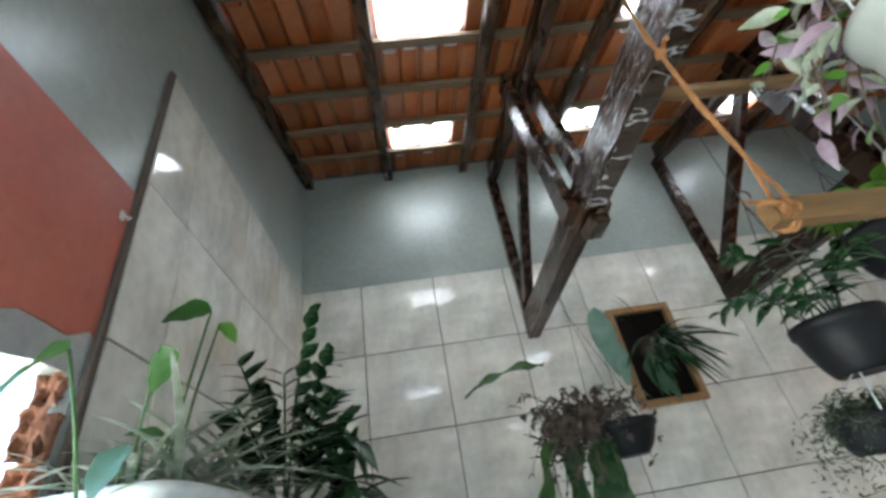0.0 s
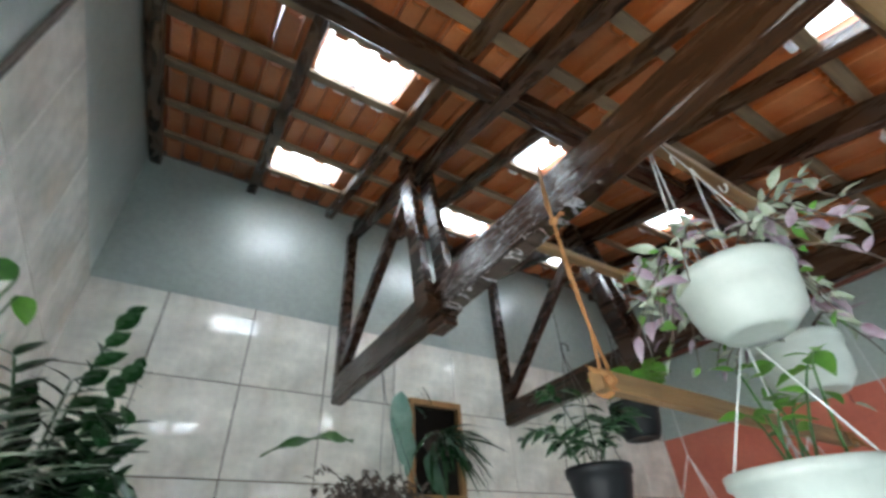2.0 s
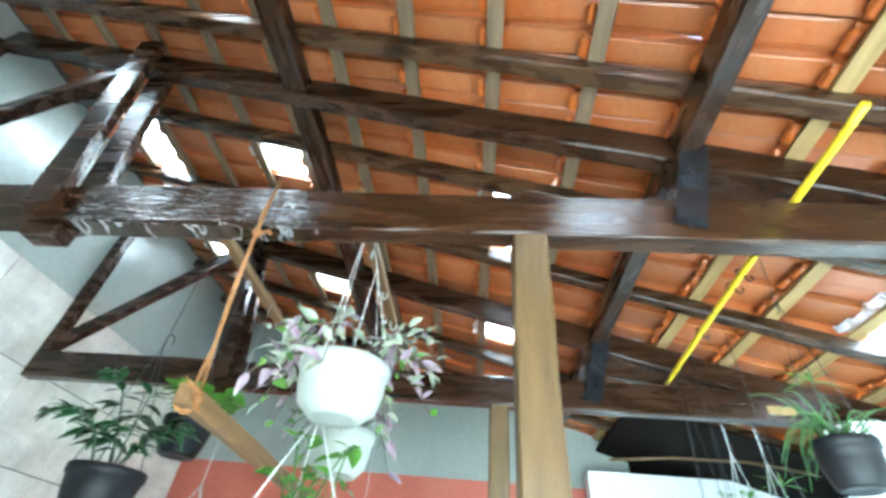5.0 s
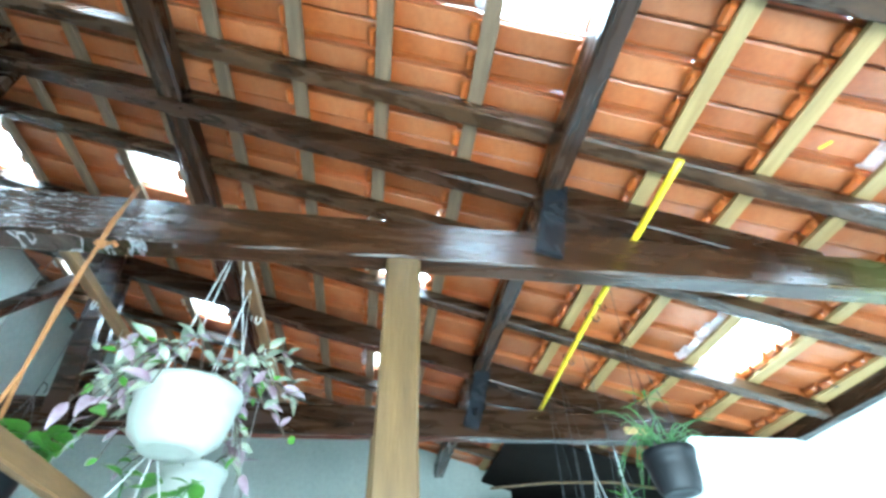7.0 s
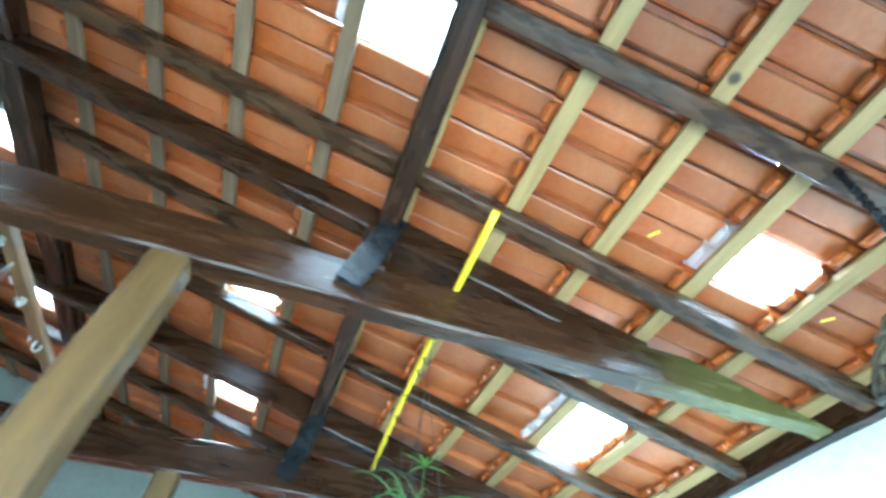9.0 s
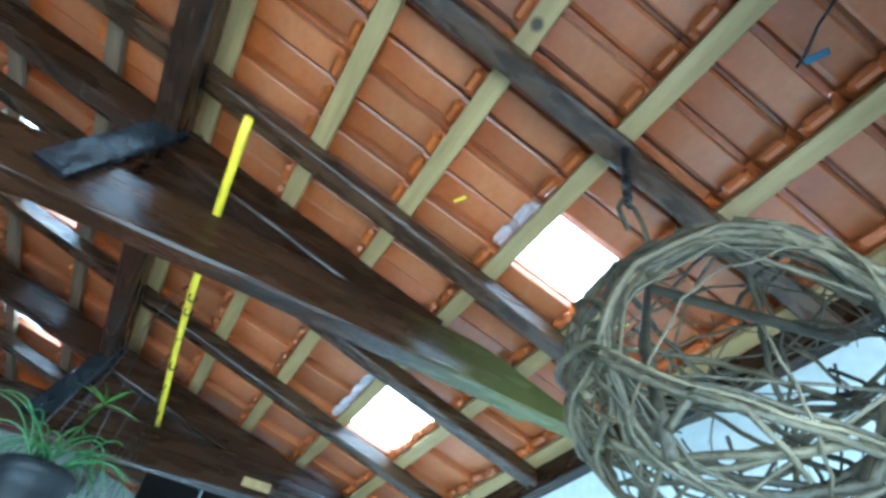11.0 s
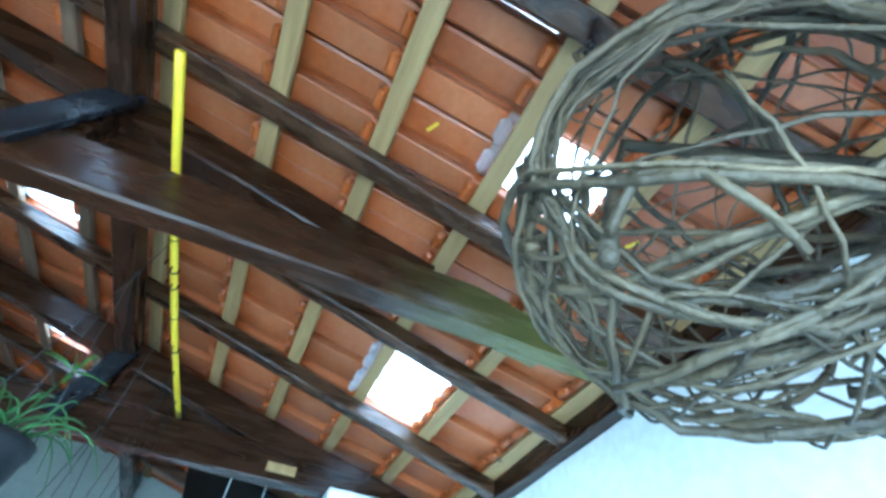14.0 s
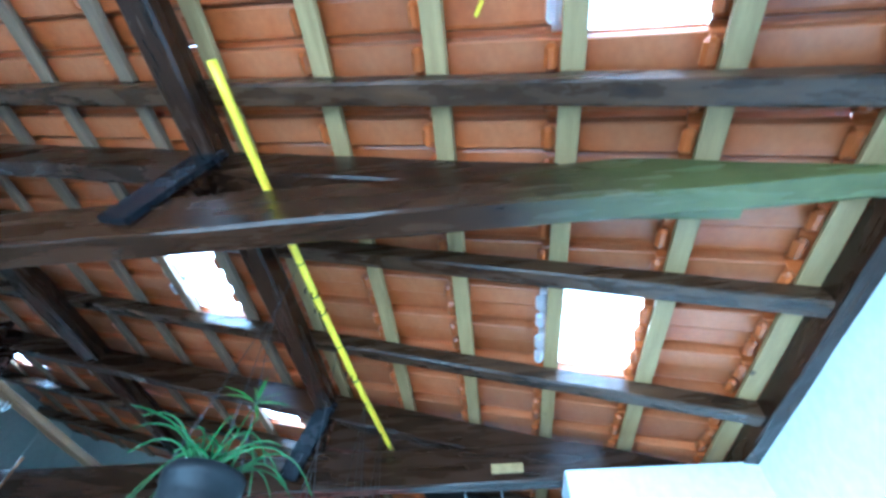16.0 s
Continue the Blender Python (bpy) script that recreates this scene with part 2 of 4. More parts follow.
# ---- mesh helpers ----
class Geo:
    """Collects vertices and faces of one mesh."""

    def __init__(self):
        self.v, self.f = [], []

    def add(self, verts, faces, m=None):
        k = len(self.v)
        self.v += [tuple(m @ Vector(p)) if m else tuple(p) for p in verts]
        self.f += [tuple(i + k for i in q) for q in faces]

    def mesh(self, name, material, smooth=False):
        me = bpy.data.meshes.new(name)
        me.from_pydata(self.v, [], self.f)
        me.materials.append(material)
        if smooth:
            for q in me.polygons:
                q.use_smooth = True
        me.update()
        return me


def part(name, me, parent=None, label="", m=None):
    ob = new(name, me)
    if parent:
        ob.parent = parent
    if m:
        ob.matrix_basis = m
    return tagged(ob, label) if label else ob


def thing(name, label, category, group="", at=(0, 0, 0), kind=""):
    ob = new(name)
    ob.location = at
    return tagged(ob, label, category, group, kind)


def chamfer_box(g, lo, hi, c=0.004, m=None):
    """A box with chamfered edges."""
    bm = bmesh.new()
    bmesh.ops.create_cube(bm, size=1.0)
    for v in bm.verts:
        v.co = Vector([lo[i] + (v.co[i] + 0.5) * (hi[i] - lo[i]) for i in range(3)])
    if c:
        bmesh.ops.bevel(bm, geom=bm.edges[:], offset=c, segments=1, affect="EDGES")
    bm.verts.index_update()
    g.add([v.co for v in bm.verts], [[v.index for v in q.verts] for q in bm.faces], m)
    bm.free()


def box(name, lo, hi, material, parent=None, c=0.004, label=""):
    g = Geo()
    chamfer_box(g, lo, hi, c)
    return part(name, g.mesh(name, material), parent, label)


def frames_along(pts):
    pts = [Vector(p) for p in pts]
    up = Vector((0, 0, 1))
    out = []
    for i, p in enumerate(pts):
        d = (pts[min(i + 1, len(pts) - 1)] - pts[max(i - 1, 0)]).normalized()
        if abs(d.dot(up)) > 0.95:
            up = Vector((1, 0, 0)) if abs(d.x) < 0.8 else Vector((0, 1, 0))
        a = d.cross(up).normalized()
        b = a.cross(d).normalized()
        out.append((p, a, b))
        up = b
    return out


def tube(g, pts, r, sides=6, taper=1.0):
    ring = frames_along(pts)
    vs, fs = [], []
    n = len(ring)
    for i, (p, a, b) in enumerate(ring):
        rr = r * (1 + (taper - 1) * i / max(1, n - 1))
        for k in range(sides):
            w = 2 * math.pi * k / sides
            vs.append(p + a * (rr * math.cos(w)) + b * (rr * math.sin(w)))
    for i in range(n - 1):
        for k in range(sides):
            k2 = (k + 1) % sides
            fs.append((i * sides + k, i * sides + k2, (i + 1) * sides + k2, (i + 1) * sides + k))
    fs.append(tuple(range(sides - 1, -1, -1)))
    fs.append(tuple((n - 1) * sides + k for k in range(sides)))
    g.add(vs, fs)


def beam(name, p0, p1, w, h, material, parent=None, rough=0.0025, label="", side=(1, 0, 0), tops=None, under=None):
    """A sawn timber from p0 to p1 (middle of its section), w across along side, h the other way, edges chamfered and uneven."""
    p0, p1 = Vector(p0), Vector(p1)
    d = p1 - p0
    n = max(2, int(d.length / 0.10))
    a = Vector(side).normalized()
    b = d.normalized().cross(a).normalized()
    if b.z < 0:
        b = -b
    c = min(w, h) * 0.09
    sec = [(-w / 2 + c, -h / 2), (w / 2 - c, -h / 2), (w / 2, -h / 2 + c), (w / 2, h / 2 - c), (w / 2 - c, h / 2), (-w / 2 + c, h / 2), (-w / 2, h / 2 - c), (-w / 2, -h / 2 + c)]
    g = Geo()
    vs, fs = [], []
    for i in range(n + 1):
        q = p0 + d * (i / n)
        for k, (u, v) in enumerate(sec):
            e = rough * noise.noise(q * 4.0 + Vector((k * 3.1, 7.7, k)))
            f = rough * noise.noise(q * 4.0 + Vector((9.1, k * 2.3, 1)))
            vs.append(q + a * (u + e) + b * (v + f))
    if tops:
        vs = [Vector((p.x, p.y, min(p.z, tops(p.y)))) for p in vs]
    for i in range(n):
        for k in range(8):
            k2 = (k + 1) % 8
            fs.append((i * 8 + k, i * 8 + k2, i * 8 + 8 + k2, i * 8 + 8 + k))
    fs += [tuple(range(7, -1, -1)), tuple(n * 8 + k for k in range(8))]
    g.add(vs, fs)
    me = g.mesh(name, material)
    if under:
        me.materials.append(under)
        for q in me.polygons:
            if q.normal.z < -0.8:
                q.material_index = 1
    return part(name, me, parent, label)


def lathe(g, profile, sides=28, m=None, wobble=0.0):
    vs, fs = [], []
    for j, (r, z) in enumerate(profile):
        for k in range(sides):
            w = 2 * math.pi * k / sides
            rr = r * (1 + wobble * math.sin(w * sides / 2))
            vs.append((rr * math.cos(w), rr * math.sin(w), z))
    for j in range(len(profile) - 1):
        for k in range(sides):
            k2 = (k + 1) % sides
            fs.append((j * sides + k, j * sides + k2, (j + 1) * sides + k2, (j + 1) * sides + k))
    fs.append(tuple(range(sides - 1, -1, -1)))
    fs.append(tuple((len(profile) - 1) * sides + k for k in range(sides)))
    g.add(vs, fs, m)


def prism(g, outline, axis, lo, hi):
    """A flat outline pushed along an axis; outline points give the other two coordinates in order."""
    def at(p, w):
        q = list(p)
        q.insert(axis, w)
        return tuple(q)
    n = len(outline)
    vs = [at(p, lo) for p in outline] + [at(p, hi) for p in outline]
    fs = [tuple(range(n)), tuple(range(2 * n - 1, n - 1, -1))]
    fs += [(i, i + n, (i + 1) % n + n, (i + 1) % n) for i in range(n)]
    g.add(vs, fs)


def structure(name, g, material, label="", category="wall"):
    me = g.mesh(name, material)
    bm = bmesh.new()
    bm.from_mesh(me)
    bmesh.ops.recalc_face_normals(bm, faces=bm.faces[:])
    bm.to_mesh(me)
    bm.free()
    return tagged(new(name, me), label, category, "", "structure")


# ---- large structure ----
g = Geo()
g.add([(-60, -60, -0.02), (60, -60, -0.02), (60, 60, -0.02), (-60, 60, -0.02)], [(0, 1, 2, 3)])
structure("ground", g, M_GROUND, "pale concrete yard outside the house", "ground")
g = Geo()
chamfer_box(g, (WALL_L - 0.15, -0.15, -0.015), (4.75, 5.17, 0.0), 0)
structure("floor", g, M_FLOOR, "plain beige tiled indoor floor", "floor")

UP = 0.003   # walls stop under the roof tiles
# wall with the broken opening: plaster above, red paint below, tiles towards the corner
OPEN_Y0, OPEN_Y1, OPEN_Z = 0.55, 3.395, 1.835
rng = random.Random(4)
edge = []
for i in range(49):
    y = OPEN_Y1 - (OPEN_Y1 - OPEN_Y0) * i / 48
    edge.append((y, OPEN_Z + 0.05 * noise.noise((y * 3.0, 1.3, 0)) + rng.uniform(-0.012, 0.012) + 0.03 * i / 48))
jamb = [(OPEN_Y1 + rng.uniform(-0.02, 0.015), 1.86 * k / 12) for k in range(12)]
outline = [(-0.15, 0.0), (OPEN_Y0, 0.0)] + edge[::-1] + jamb[::-1] + [(5.17, 0.0), (5.17, roofz(5.17) - UP), (-0.15, roofz(-0.15) - UP)]
g = Geo()
prism(g, outline, 0, WALL_L - 0.050, WALL_L)
wall_left = structure("wall_west", g, M_GREY, "grey-green plastered wall with red paint below and a roughly broken opening")
# red paint skin, 4 mm proud, from the opening's cement edge up
red_top = 2.318
lo_edge = [(y, z + 0.070 + 0.05 * noise.noise((y * 11.0, 4.1, 2)) + rng.uniform(-0.012, 0.012)) for y, z in edge]
g = Geo()
outline = [(0.0, 1.95)] + lo_edge[::-1] + [(3.425, 1.90), (3.425, red_top)]
outline += [(3.425 - 3.425 * i / 14, red_top + 0.006 * noise.noise((i * 0.9, 0, 3))) for i in range(1, 15)]
prism(g, outline, 0, WALL_L, WALL_L + 0.004)
part("red_paint", g.mesh("red_paint", M_RED), wall_left, "terracotta red painted band of plaster")
g = Geo()
outline = [(OPEN_Y1 + 0.002, 1.80)] + edge + [(y, z - 0.004) for y, z in lo_edge[::-1]]
prism(g, outline, 0, WALL_L, WALL_L + 0.002)
part("cement_edge", g.mesh("cement_edge", M_CEMENT), wall_left, "chipped grey cement round the opening")

g = Geo()
chamfer_box(g, (WALL_L - 0.15, WALL_B, 0.0), (WALL_F + 0.12, WALL_B + 0.15, roofz(WALL_B) - UP), 0)
wall_back = structure("wall_north", g, M_GREY, "wall of beige marbled tiles with grey-green plaster above")
g = Geo()
chamfer_box(g, (WALL_L, WALL_D - 0.15, 0.0), (4.75, WALL_D, roofz(0) - 0.06), 0)
wall_low = structure("wall_south", g, M_WHITE, "white painted low eaves wall")
g = Geo()
prism(g, [(1.2, 0.0), (WALL_B, 0.0), (WALL_B, roofz(WALL_B) - UP), (1.2, roofz(1.2) - UP)], 0, WALL_F, WALL_F + 0.12)
wall_far = structure("wall_east", g, M_GREY, "far wall, red below and grey-green above")
g = Geo()
prism(g, [(1.2, 0.0), (WALL_B - 0.002, 0.0), (WALL_B - 0.002, 2.375), (1.2, 2.375)], 0, WALL_F - 0.004, WALL_F)
part("red_paint", g.mesh("red_paint", M_RED), wall_far, "terracotta red painted lower wall")
g = Geo()
chamfer_box(g, (2.75, 0.0, 0.0), (2.90, 1.62, 2.43), 0.004)
structure("wall_partition", g, M_WHITE, "white partition wall that stops below the roof")
g = Geo()
chamfer_box(g, (1.20, 0.09, 0.0), (1.40, 0.785, 2.332), 0.004)
structure("wall_pier", g, M_WHITE, "short white wall under the end of the truss")
# far end wall: its shade is put into a near-black colour
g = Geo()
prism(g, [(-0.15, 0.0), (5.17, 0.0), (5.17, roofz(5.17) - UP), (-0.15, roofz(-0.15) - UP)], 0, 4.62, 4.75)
structure("wall_end", g, M_VOID, "far end wall painted near black for the shade there")
g = Geo()
chamfer_box(g, (WALL_F + 0.12, WALL_B, 0.0), (4.62, WALL_B + 0.15, roofz(WALL_B) - UP), 0)
structure("wall_north_far", g, M_GREY, "plain plastered wall of the next room")

# ---- roof timbers ----
SLOPE_V = Vector((0, 1, SLOPE)).normalized()
RAFTER_X = [-1.300, -0.715, -0.152, 0.42, 0.95, 1.52, 2.10, 2.66, 3.30, 3.90, 4.50]
for x in RAFTER_X:
    off = 0.022 + 0.033
    r = beam("rafter", (x, -0.12, roofz(-0.12) - off), (x, 5.10, roofz(5.10) - off), 0.062, 0.064, M_RAFTER, rough=0.004)
    tagged(r, "brown stained rafter running up under the battens", "rafter", "rafters of the roof")
N_BAT = 15
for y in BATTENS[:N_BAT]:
    # battens from y = 2 upwards take the darker wood
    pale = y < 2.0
    b = beam("batten", (-1.32, y, roofz(y) - 0.011), (4.6, y, roofz(y) - 0.011), 0.055, 0.022, M_PINE if pale else M_DARKBAT, side=(0, 1, SLOPE), rough=0.003)
    tagged(b, "pale unpainted batten carrying the roof tiles" if pale else "darker batten carrying the roof tiles", "batten", "battens of the roof")
for y, w in ((1.82, 0.075), (3.27, 0.085)):
    z = roofz(y) - 0.022 - 0.066 - 0.055
    p = beam("purlin", (-1.32, y, z), (4.6, y, z), w, 0.11, M_DARKX, side=(0, 1, 0), rough=0.004)
    tagged(p, "dark stained purlin across the trusses", "purlin", "purlins of the roof")

plate = beam("wall_plate", (-1.34, 0.115, roofz(0.115) - 0.055), (4.6, 0.115, roofz(0.115) - 0.055), 0.055, 0.085, M_DARKX, side=(0, 1, 0), rough=0.008)
tagged(plate, "dark stained wall plate along the eaves", "beam")


def truss(stained):
    wood = M_CHORD if stained else M_DARK
    t = thing("roof_truss", "dark varnished timber roof truss fixed to the tiled wall", "truss", "roof trusses")
    top = lambda y: roofz(y) - 0.090
    beam("bottom_chord", (0.035, 0.10, CHORD_Z + 0.0775), (0.035, WALL_B, CHORD_Z + 0.0775), 0.07, 0.155, wood, t, 0.006, tops=top, under=M_WORN_LIT)
    off = 0.090 + 0.065
    low = 0.85 if stained else 0.60
    beam("top_chord", (0.050, low, roofz(low) - off), (0.050, WALL_B - 0.07, roofz(WALL_B - 0.07) - off), 0.065, 0.125, M_DARK, t, 0.005)
    beam("wall_post", (0.035, WALL_B - 0.035, CHORD_Z), (0.035, WALL_B - 0.035, roofz(WALL_B) - 0.22), 0.066, 0.068, M_DARK, t, 0.004)
    beam("brace", (0.040, WALL_B - 0.05, CHORD_Z + 0.20), (0.040, 4.06, roofz(4.06) - 0.20), 0.055, 0.075, M_DARK, t, 0.004)
    for x in (-0.028, 0.100):
        beam("strut", (x, 3.84, CHORD_Z + 0.03), (x, 4.02, roofz(4.02) - 0.10), 0.040, 0.10, M_DARK, t, 0.004)
    box("block", (0.01, 3.78, CHORD_Z - 0.045), (0.085, 3.90, CHORD_Z + 0.001), M_DARK, t, 0.006)
    box("king_post", (0.015, 1.80, CHORD_Z + 0.17), (0.085, 1.89, roofz(1.84) - 0.20), M_DARK, t, 0.006)
    k = beam("strap", (-0.014, 1.90, CHORD_Z + 0.045), (-0.010, 1.80, CHORD_Z + 0.40), 0.020, 0.085, M_BLACK, t, 0.002, "black painted strap plate")
    beam("packing_board", (0.086, 1.78, CHORD_Z + 0.33), (0.086, 0.45, CHORD_Z + 0.118), 0.03, 0.22, wood, t, 0.004, tops=top)
    return t


truss_a = truss(True)
truss_b = truss(False)
truss_b.location.x = TRUSS_X[1]


def wrap_material():
    m, n, l, b = nodes_of("clear_plastic_film")
    b.inputs["Base Color"].default_value = (0.030, 0.017, 0.010, 1)
    b.inputs["Roughness"].default_value = 0.22
    b.inputs["Coat Weight"].default_value, b.inputs["Coat Roughness"].default_value = 0.5, 0.08
    b.inputs["Coat IOR"].default_value, b.inputs["IOR"].default_value = 1.5, 1.45
    tc, mp = n.new("ShaderNodeTexCoord"), n.new("ShaderNodeMapping")
    mp.inputs["Scale"].default_value = (1.0, 2.6, 20.0)
    no = n.new("ShaderNodeTexNoise")
    no.inputs["Scale"].default_value, no.inputs["Detail"].default_value = 3.0, 6.0
    bu = n.new("ShaderNodeBump")
    bu.inputs["Strength"].default_value, bu.inputs["Distance"].default_value = 0.6, 0.02
    l.new(tc.outputs["Object"], mp.inputs["Vector"])
    l.new(mp.outputs[0], no.inputs["Vector"])
    l.new(no.outputs["Fac"], bu.inputs["Height"])
    cr, cm = n.new("ShaderNodeMapRange"), n.new("ShaderNodeMix")     # whitish creases, their glints put into the base colour
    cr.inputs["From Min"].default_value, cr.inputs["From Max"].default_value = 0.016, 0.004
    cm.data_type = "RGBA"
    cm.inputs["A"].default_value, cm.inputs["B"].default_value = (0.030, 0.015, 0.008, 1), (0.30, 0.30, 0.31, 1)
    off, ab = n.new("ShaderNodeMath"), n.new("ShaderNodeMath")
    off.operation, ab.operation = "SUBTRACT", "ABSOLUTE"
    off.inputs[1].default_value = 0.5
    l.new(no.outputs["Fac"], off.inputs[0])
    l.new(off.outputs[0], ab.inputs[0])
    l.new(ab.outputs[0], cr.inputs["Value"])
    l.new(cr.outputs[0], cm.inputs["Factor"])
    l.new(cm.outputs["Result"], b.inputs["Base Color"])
    for s in ("Normal", "Coat Normal"):
        l.new(bu.outputs[0], b.inputs[s])
    # the film frays out towards its low end
    sp, rag, add, mr = n.new("ShaderNodeSeparateXYZ"), n.new("ShaderNodeTexNoise"), n.new("ShaderNodeMath"), n.new("ShaderNodeMapRange")
    rag.inputs["Scale"].default_value, rag.inputs["Detail"].default_value = 14.0, 4.0
    add.operation = "MULTIPLY_ADD"
    add.inputs[1].default_value = 0.45
    mr.inputs["From Min"].default_value, mr.inputs["From Max"].default_value = 3.14, 3.30
    l.new(tc.outputs["Object"], sp.inputs[0])
    l.new(tc.outputs["Object"], rag.inputs["Vector"])
    l.new(rag.outputs["Fac"], add.inputs[0])
    l.new(sp.outputs["Y"], add.inputs[2])
    l.new(add.outputs[0], mr.inputs["Value"])
    l.new(mr.outputs[0], b.inputs["Alpha"])
    return m


M_WRAP = wrap_material()
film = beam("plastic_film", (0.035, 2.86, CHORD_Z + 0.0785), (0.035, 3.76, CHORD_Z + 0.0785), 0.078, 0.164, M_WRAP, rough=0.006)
film.parent = truss_a
tagged(film, "crinkled clear plastic film wrapped round the beam")
blk = box("offcut", (1.285, 0.93, CHORD_Z + 0.035), (1.300, 1.06, CHORD_Z + 0.075), M_PINE, None, 0.004)
tagged(blk, "small yellowish timber offcut nailed to the truss", "offcut")

post = thing("wooden_post", "upright varnished yellowish timber post under the truss", "post", "posts under the trusses", (0.045, 2.342, 0))
beam("shaft", (0, 0, 0), (0, 0, CHORD_Z - 0.002), 0.085, 0.098, M_POST, post, 0.005)
copy_thing(post, pose(TRUSS_X[1] + 0.045, 2.36, 0))

# ---- things hung from the timbers ----
for x0, x1, y, wob in ((0.02, 1.40, 3.425, 0.0), (0.02, 1.40, 2.872, 0.0)):
    b = beam("wooden_bar", (x0, y, CHORD_Z + 0.157 + 0.017), (x1, y, CHORD_Z + 0.157 + 0.017), 0.038, 0.032, M_BAR, side=(0, 1, 0), rough=0.004)
    tagged(b, "pale sawn wooden bar laid across the two trusses", "bar", "bars across the trusses")

def rod_at(x):
    q = (x + 0.31) / 1.66
    return 1.580 - 0.094 * q + 0.014 * math.sin(q * math.pi), CHORD_Z + 0.157 + 0.010 + 0.016 * q * q


g = Geo()
rod = [(-0.31 + 1.66 * i / 20, *rod_at(-0.31 + 1.66 * i / 20)) for i in range(21)]
tube(g, rod, 0.0115, 10)
yellow = tagged(new("yellow_rod", g.mesh("yellow_rod", M_YELLOW, True)), "bright yellow plastic rod laid over the trusses", "rod")

rope_bar = thing("hanging_bar", "wooden bar slung from the truss on orange rope", "bar")
beam("bar", (-0.075, 3.075, 1.800), (1.30, 3.135, 1.800), 0.034, 0.044, M_BAR, rope_bar, 0.003, side=(0, 1, 0))


def rope_sling(x, y):
    g = Geo()
    for s in (-1, 1):
        pts = [(x + 0.004 * s, y + 0.035, CHORD_Z + 0.19), (x - 0.012, y + 0.03 + 0.004 * s, CHORD_Z + 0.02), (x - 0.016, y + 0.022, CHORD_Z - 0.06),
               (x - 0.020, y + 0.010 + 0.003 * s, CHORD_Z - 0.25), (x - 0.012, y + 0.0, 1.93), (x - 0.01 + 0.014 * s, y - 0.004, 1.835)]
        tube(g, [Vector(p) for p in pts], 0.0042, 7)
    for k, r in ((CHORD_Z - 0.055, 0.008), (CHORD_Z - 0.064, 0.009)):
        ring = [(x - 0.016 + r * math.cos(a * 0.7), y + 0.02 + r * math.sin(a * 0.7), k + 0.004 * math.sin(a)) for a in range(11)]
        tube(g, ring, 0.0050, 7)
    tube(g, [(x - 0.010, y + 0.02, CHORD_Z - 0.06), (x - 0.02, y - 0.012, CHORD_Z - 0.055), (x - 0.025, y - 0.024, CHORD_Z - 0.07)], 0.0045, 7, 1.2)
    coil = []
    for i in range(24):
        a = i * 0.62
        coil.append((x - 0.006 - 0.0098 * a / 6.28 + 0.002 * math.sin(i * 1.7), y + (0.0215 + 0.004 * math.cos(a) ** 4) * math.cos(a), 1.80 + 0.0275 * math.sin(a)))
    tube(g, coil, 0.0042, 7)
    for k in range(9):
        w = k * 0.75
        if k < 8:
            tube(g, [(x - 0.036 + 0.009 * math.cos(w), y - 0.030 + 0.006 * math.sin(w * 1.7), 1.80 + 0.012 * math.sin(w)), (x - 0.036 + 0.011 * math.cos(w + 1.2), y - 0.033, 1.80 + 0.012 * math.sin(w + 1.2)), (x - 0.036 + 0.009 * math.cos(w + 2.2), y - 0.026, 1.80 + 0.010 * math.sin(w + 2.2))], 0.0052, 7)
    for end in ((-0.035, -0.030, -0.030), (-0.050, -0.012, 0.006)):
        tip = Vector((x - 0.04, y - 0.03, 1.797)) + Vector(end)
        tube(g, [(x - 0.036, y - 0.03, 1.80), tuple(Vector((x - 0.036, y - 0.03, 1.80)).lerp(tip, 0.5) + Vector((0, 0, 0.006))), tuple(tip)], 0.0055, 7, 1.1)
        for k in range(7):      # frayed strands
            e = tip + Vector(end) * 0.35 + Vector((0.008 * math.sin(k * 2.1), 0.008 * math.cos(k * 2.9), 0.008 * math.sin(k * 3.7)))
            tube(g, [tuple(tip), tuple(e)], 0.0022, 5, 0.4)
    return g


part("rope", rope_sling(-0.020, 3.085).mesh("rope", M_ROPE, True), rope_bar, "knotted orange rope")
part("rope", rope_sling(1.26, 3.135).mesh("rope", M_ROPE, True), rope_bar, "knotted orange rope")


# ---- plants ----
def leaf_mesh(name, length, width, material, fold=0.25, droop=0.3, seg=6, point=1.0, wave=0.0):
    """A leaf along +x from its stalk, folded along the middle rib and bent downwards."""
    vs, fs = [], []
    for i in range(seg + 1):
        t = i / seg
        w = width * 0.5 * (math.sin(math.pi * min(1.0, t ** 0.75 * 0.98 + 0.02)) ** point)
        x, z = length * t * (1 - 0.15 * droop * t), -droop * length * t * t
        for s in (-1, -0.5, 0, 0.5, 1):
            vs.append((x, s * w, z + abs(s) * w * fold + wave * width * math.sin(t * 14 + s * 2) * abs(s)))
    for i in range(seg):
        for k in range(4):
            fs.append((i * 5 + k, i * 5 + k + 1, i * 5 + k + 6, i * 5 + k + 5))
    return vs, fs


def aim(p, az, el, roll=0, s=1.0):
    return Matrix.Translation(p) @ Euler((radians(roll), -radians(el), radians(az)), "XYZ").to_matrix().to_4x4() @ Matrix.Scale(s, 4)


def leaves(parent, name, shape, material, places, label=""):
    """Leaf objects on one shared mesh."""
    g = Geo()
    g.add(*shape)
    me = g.mesh(name, material, True)
    for m in places:
        part(name, me, parent, label, m)


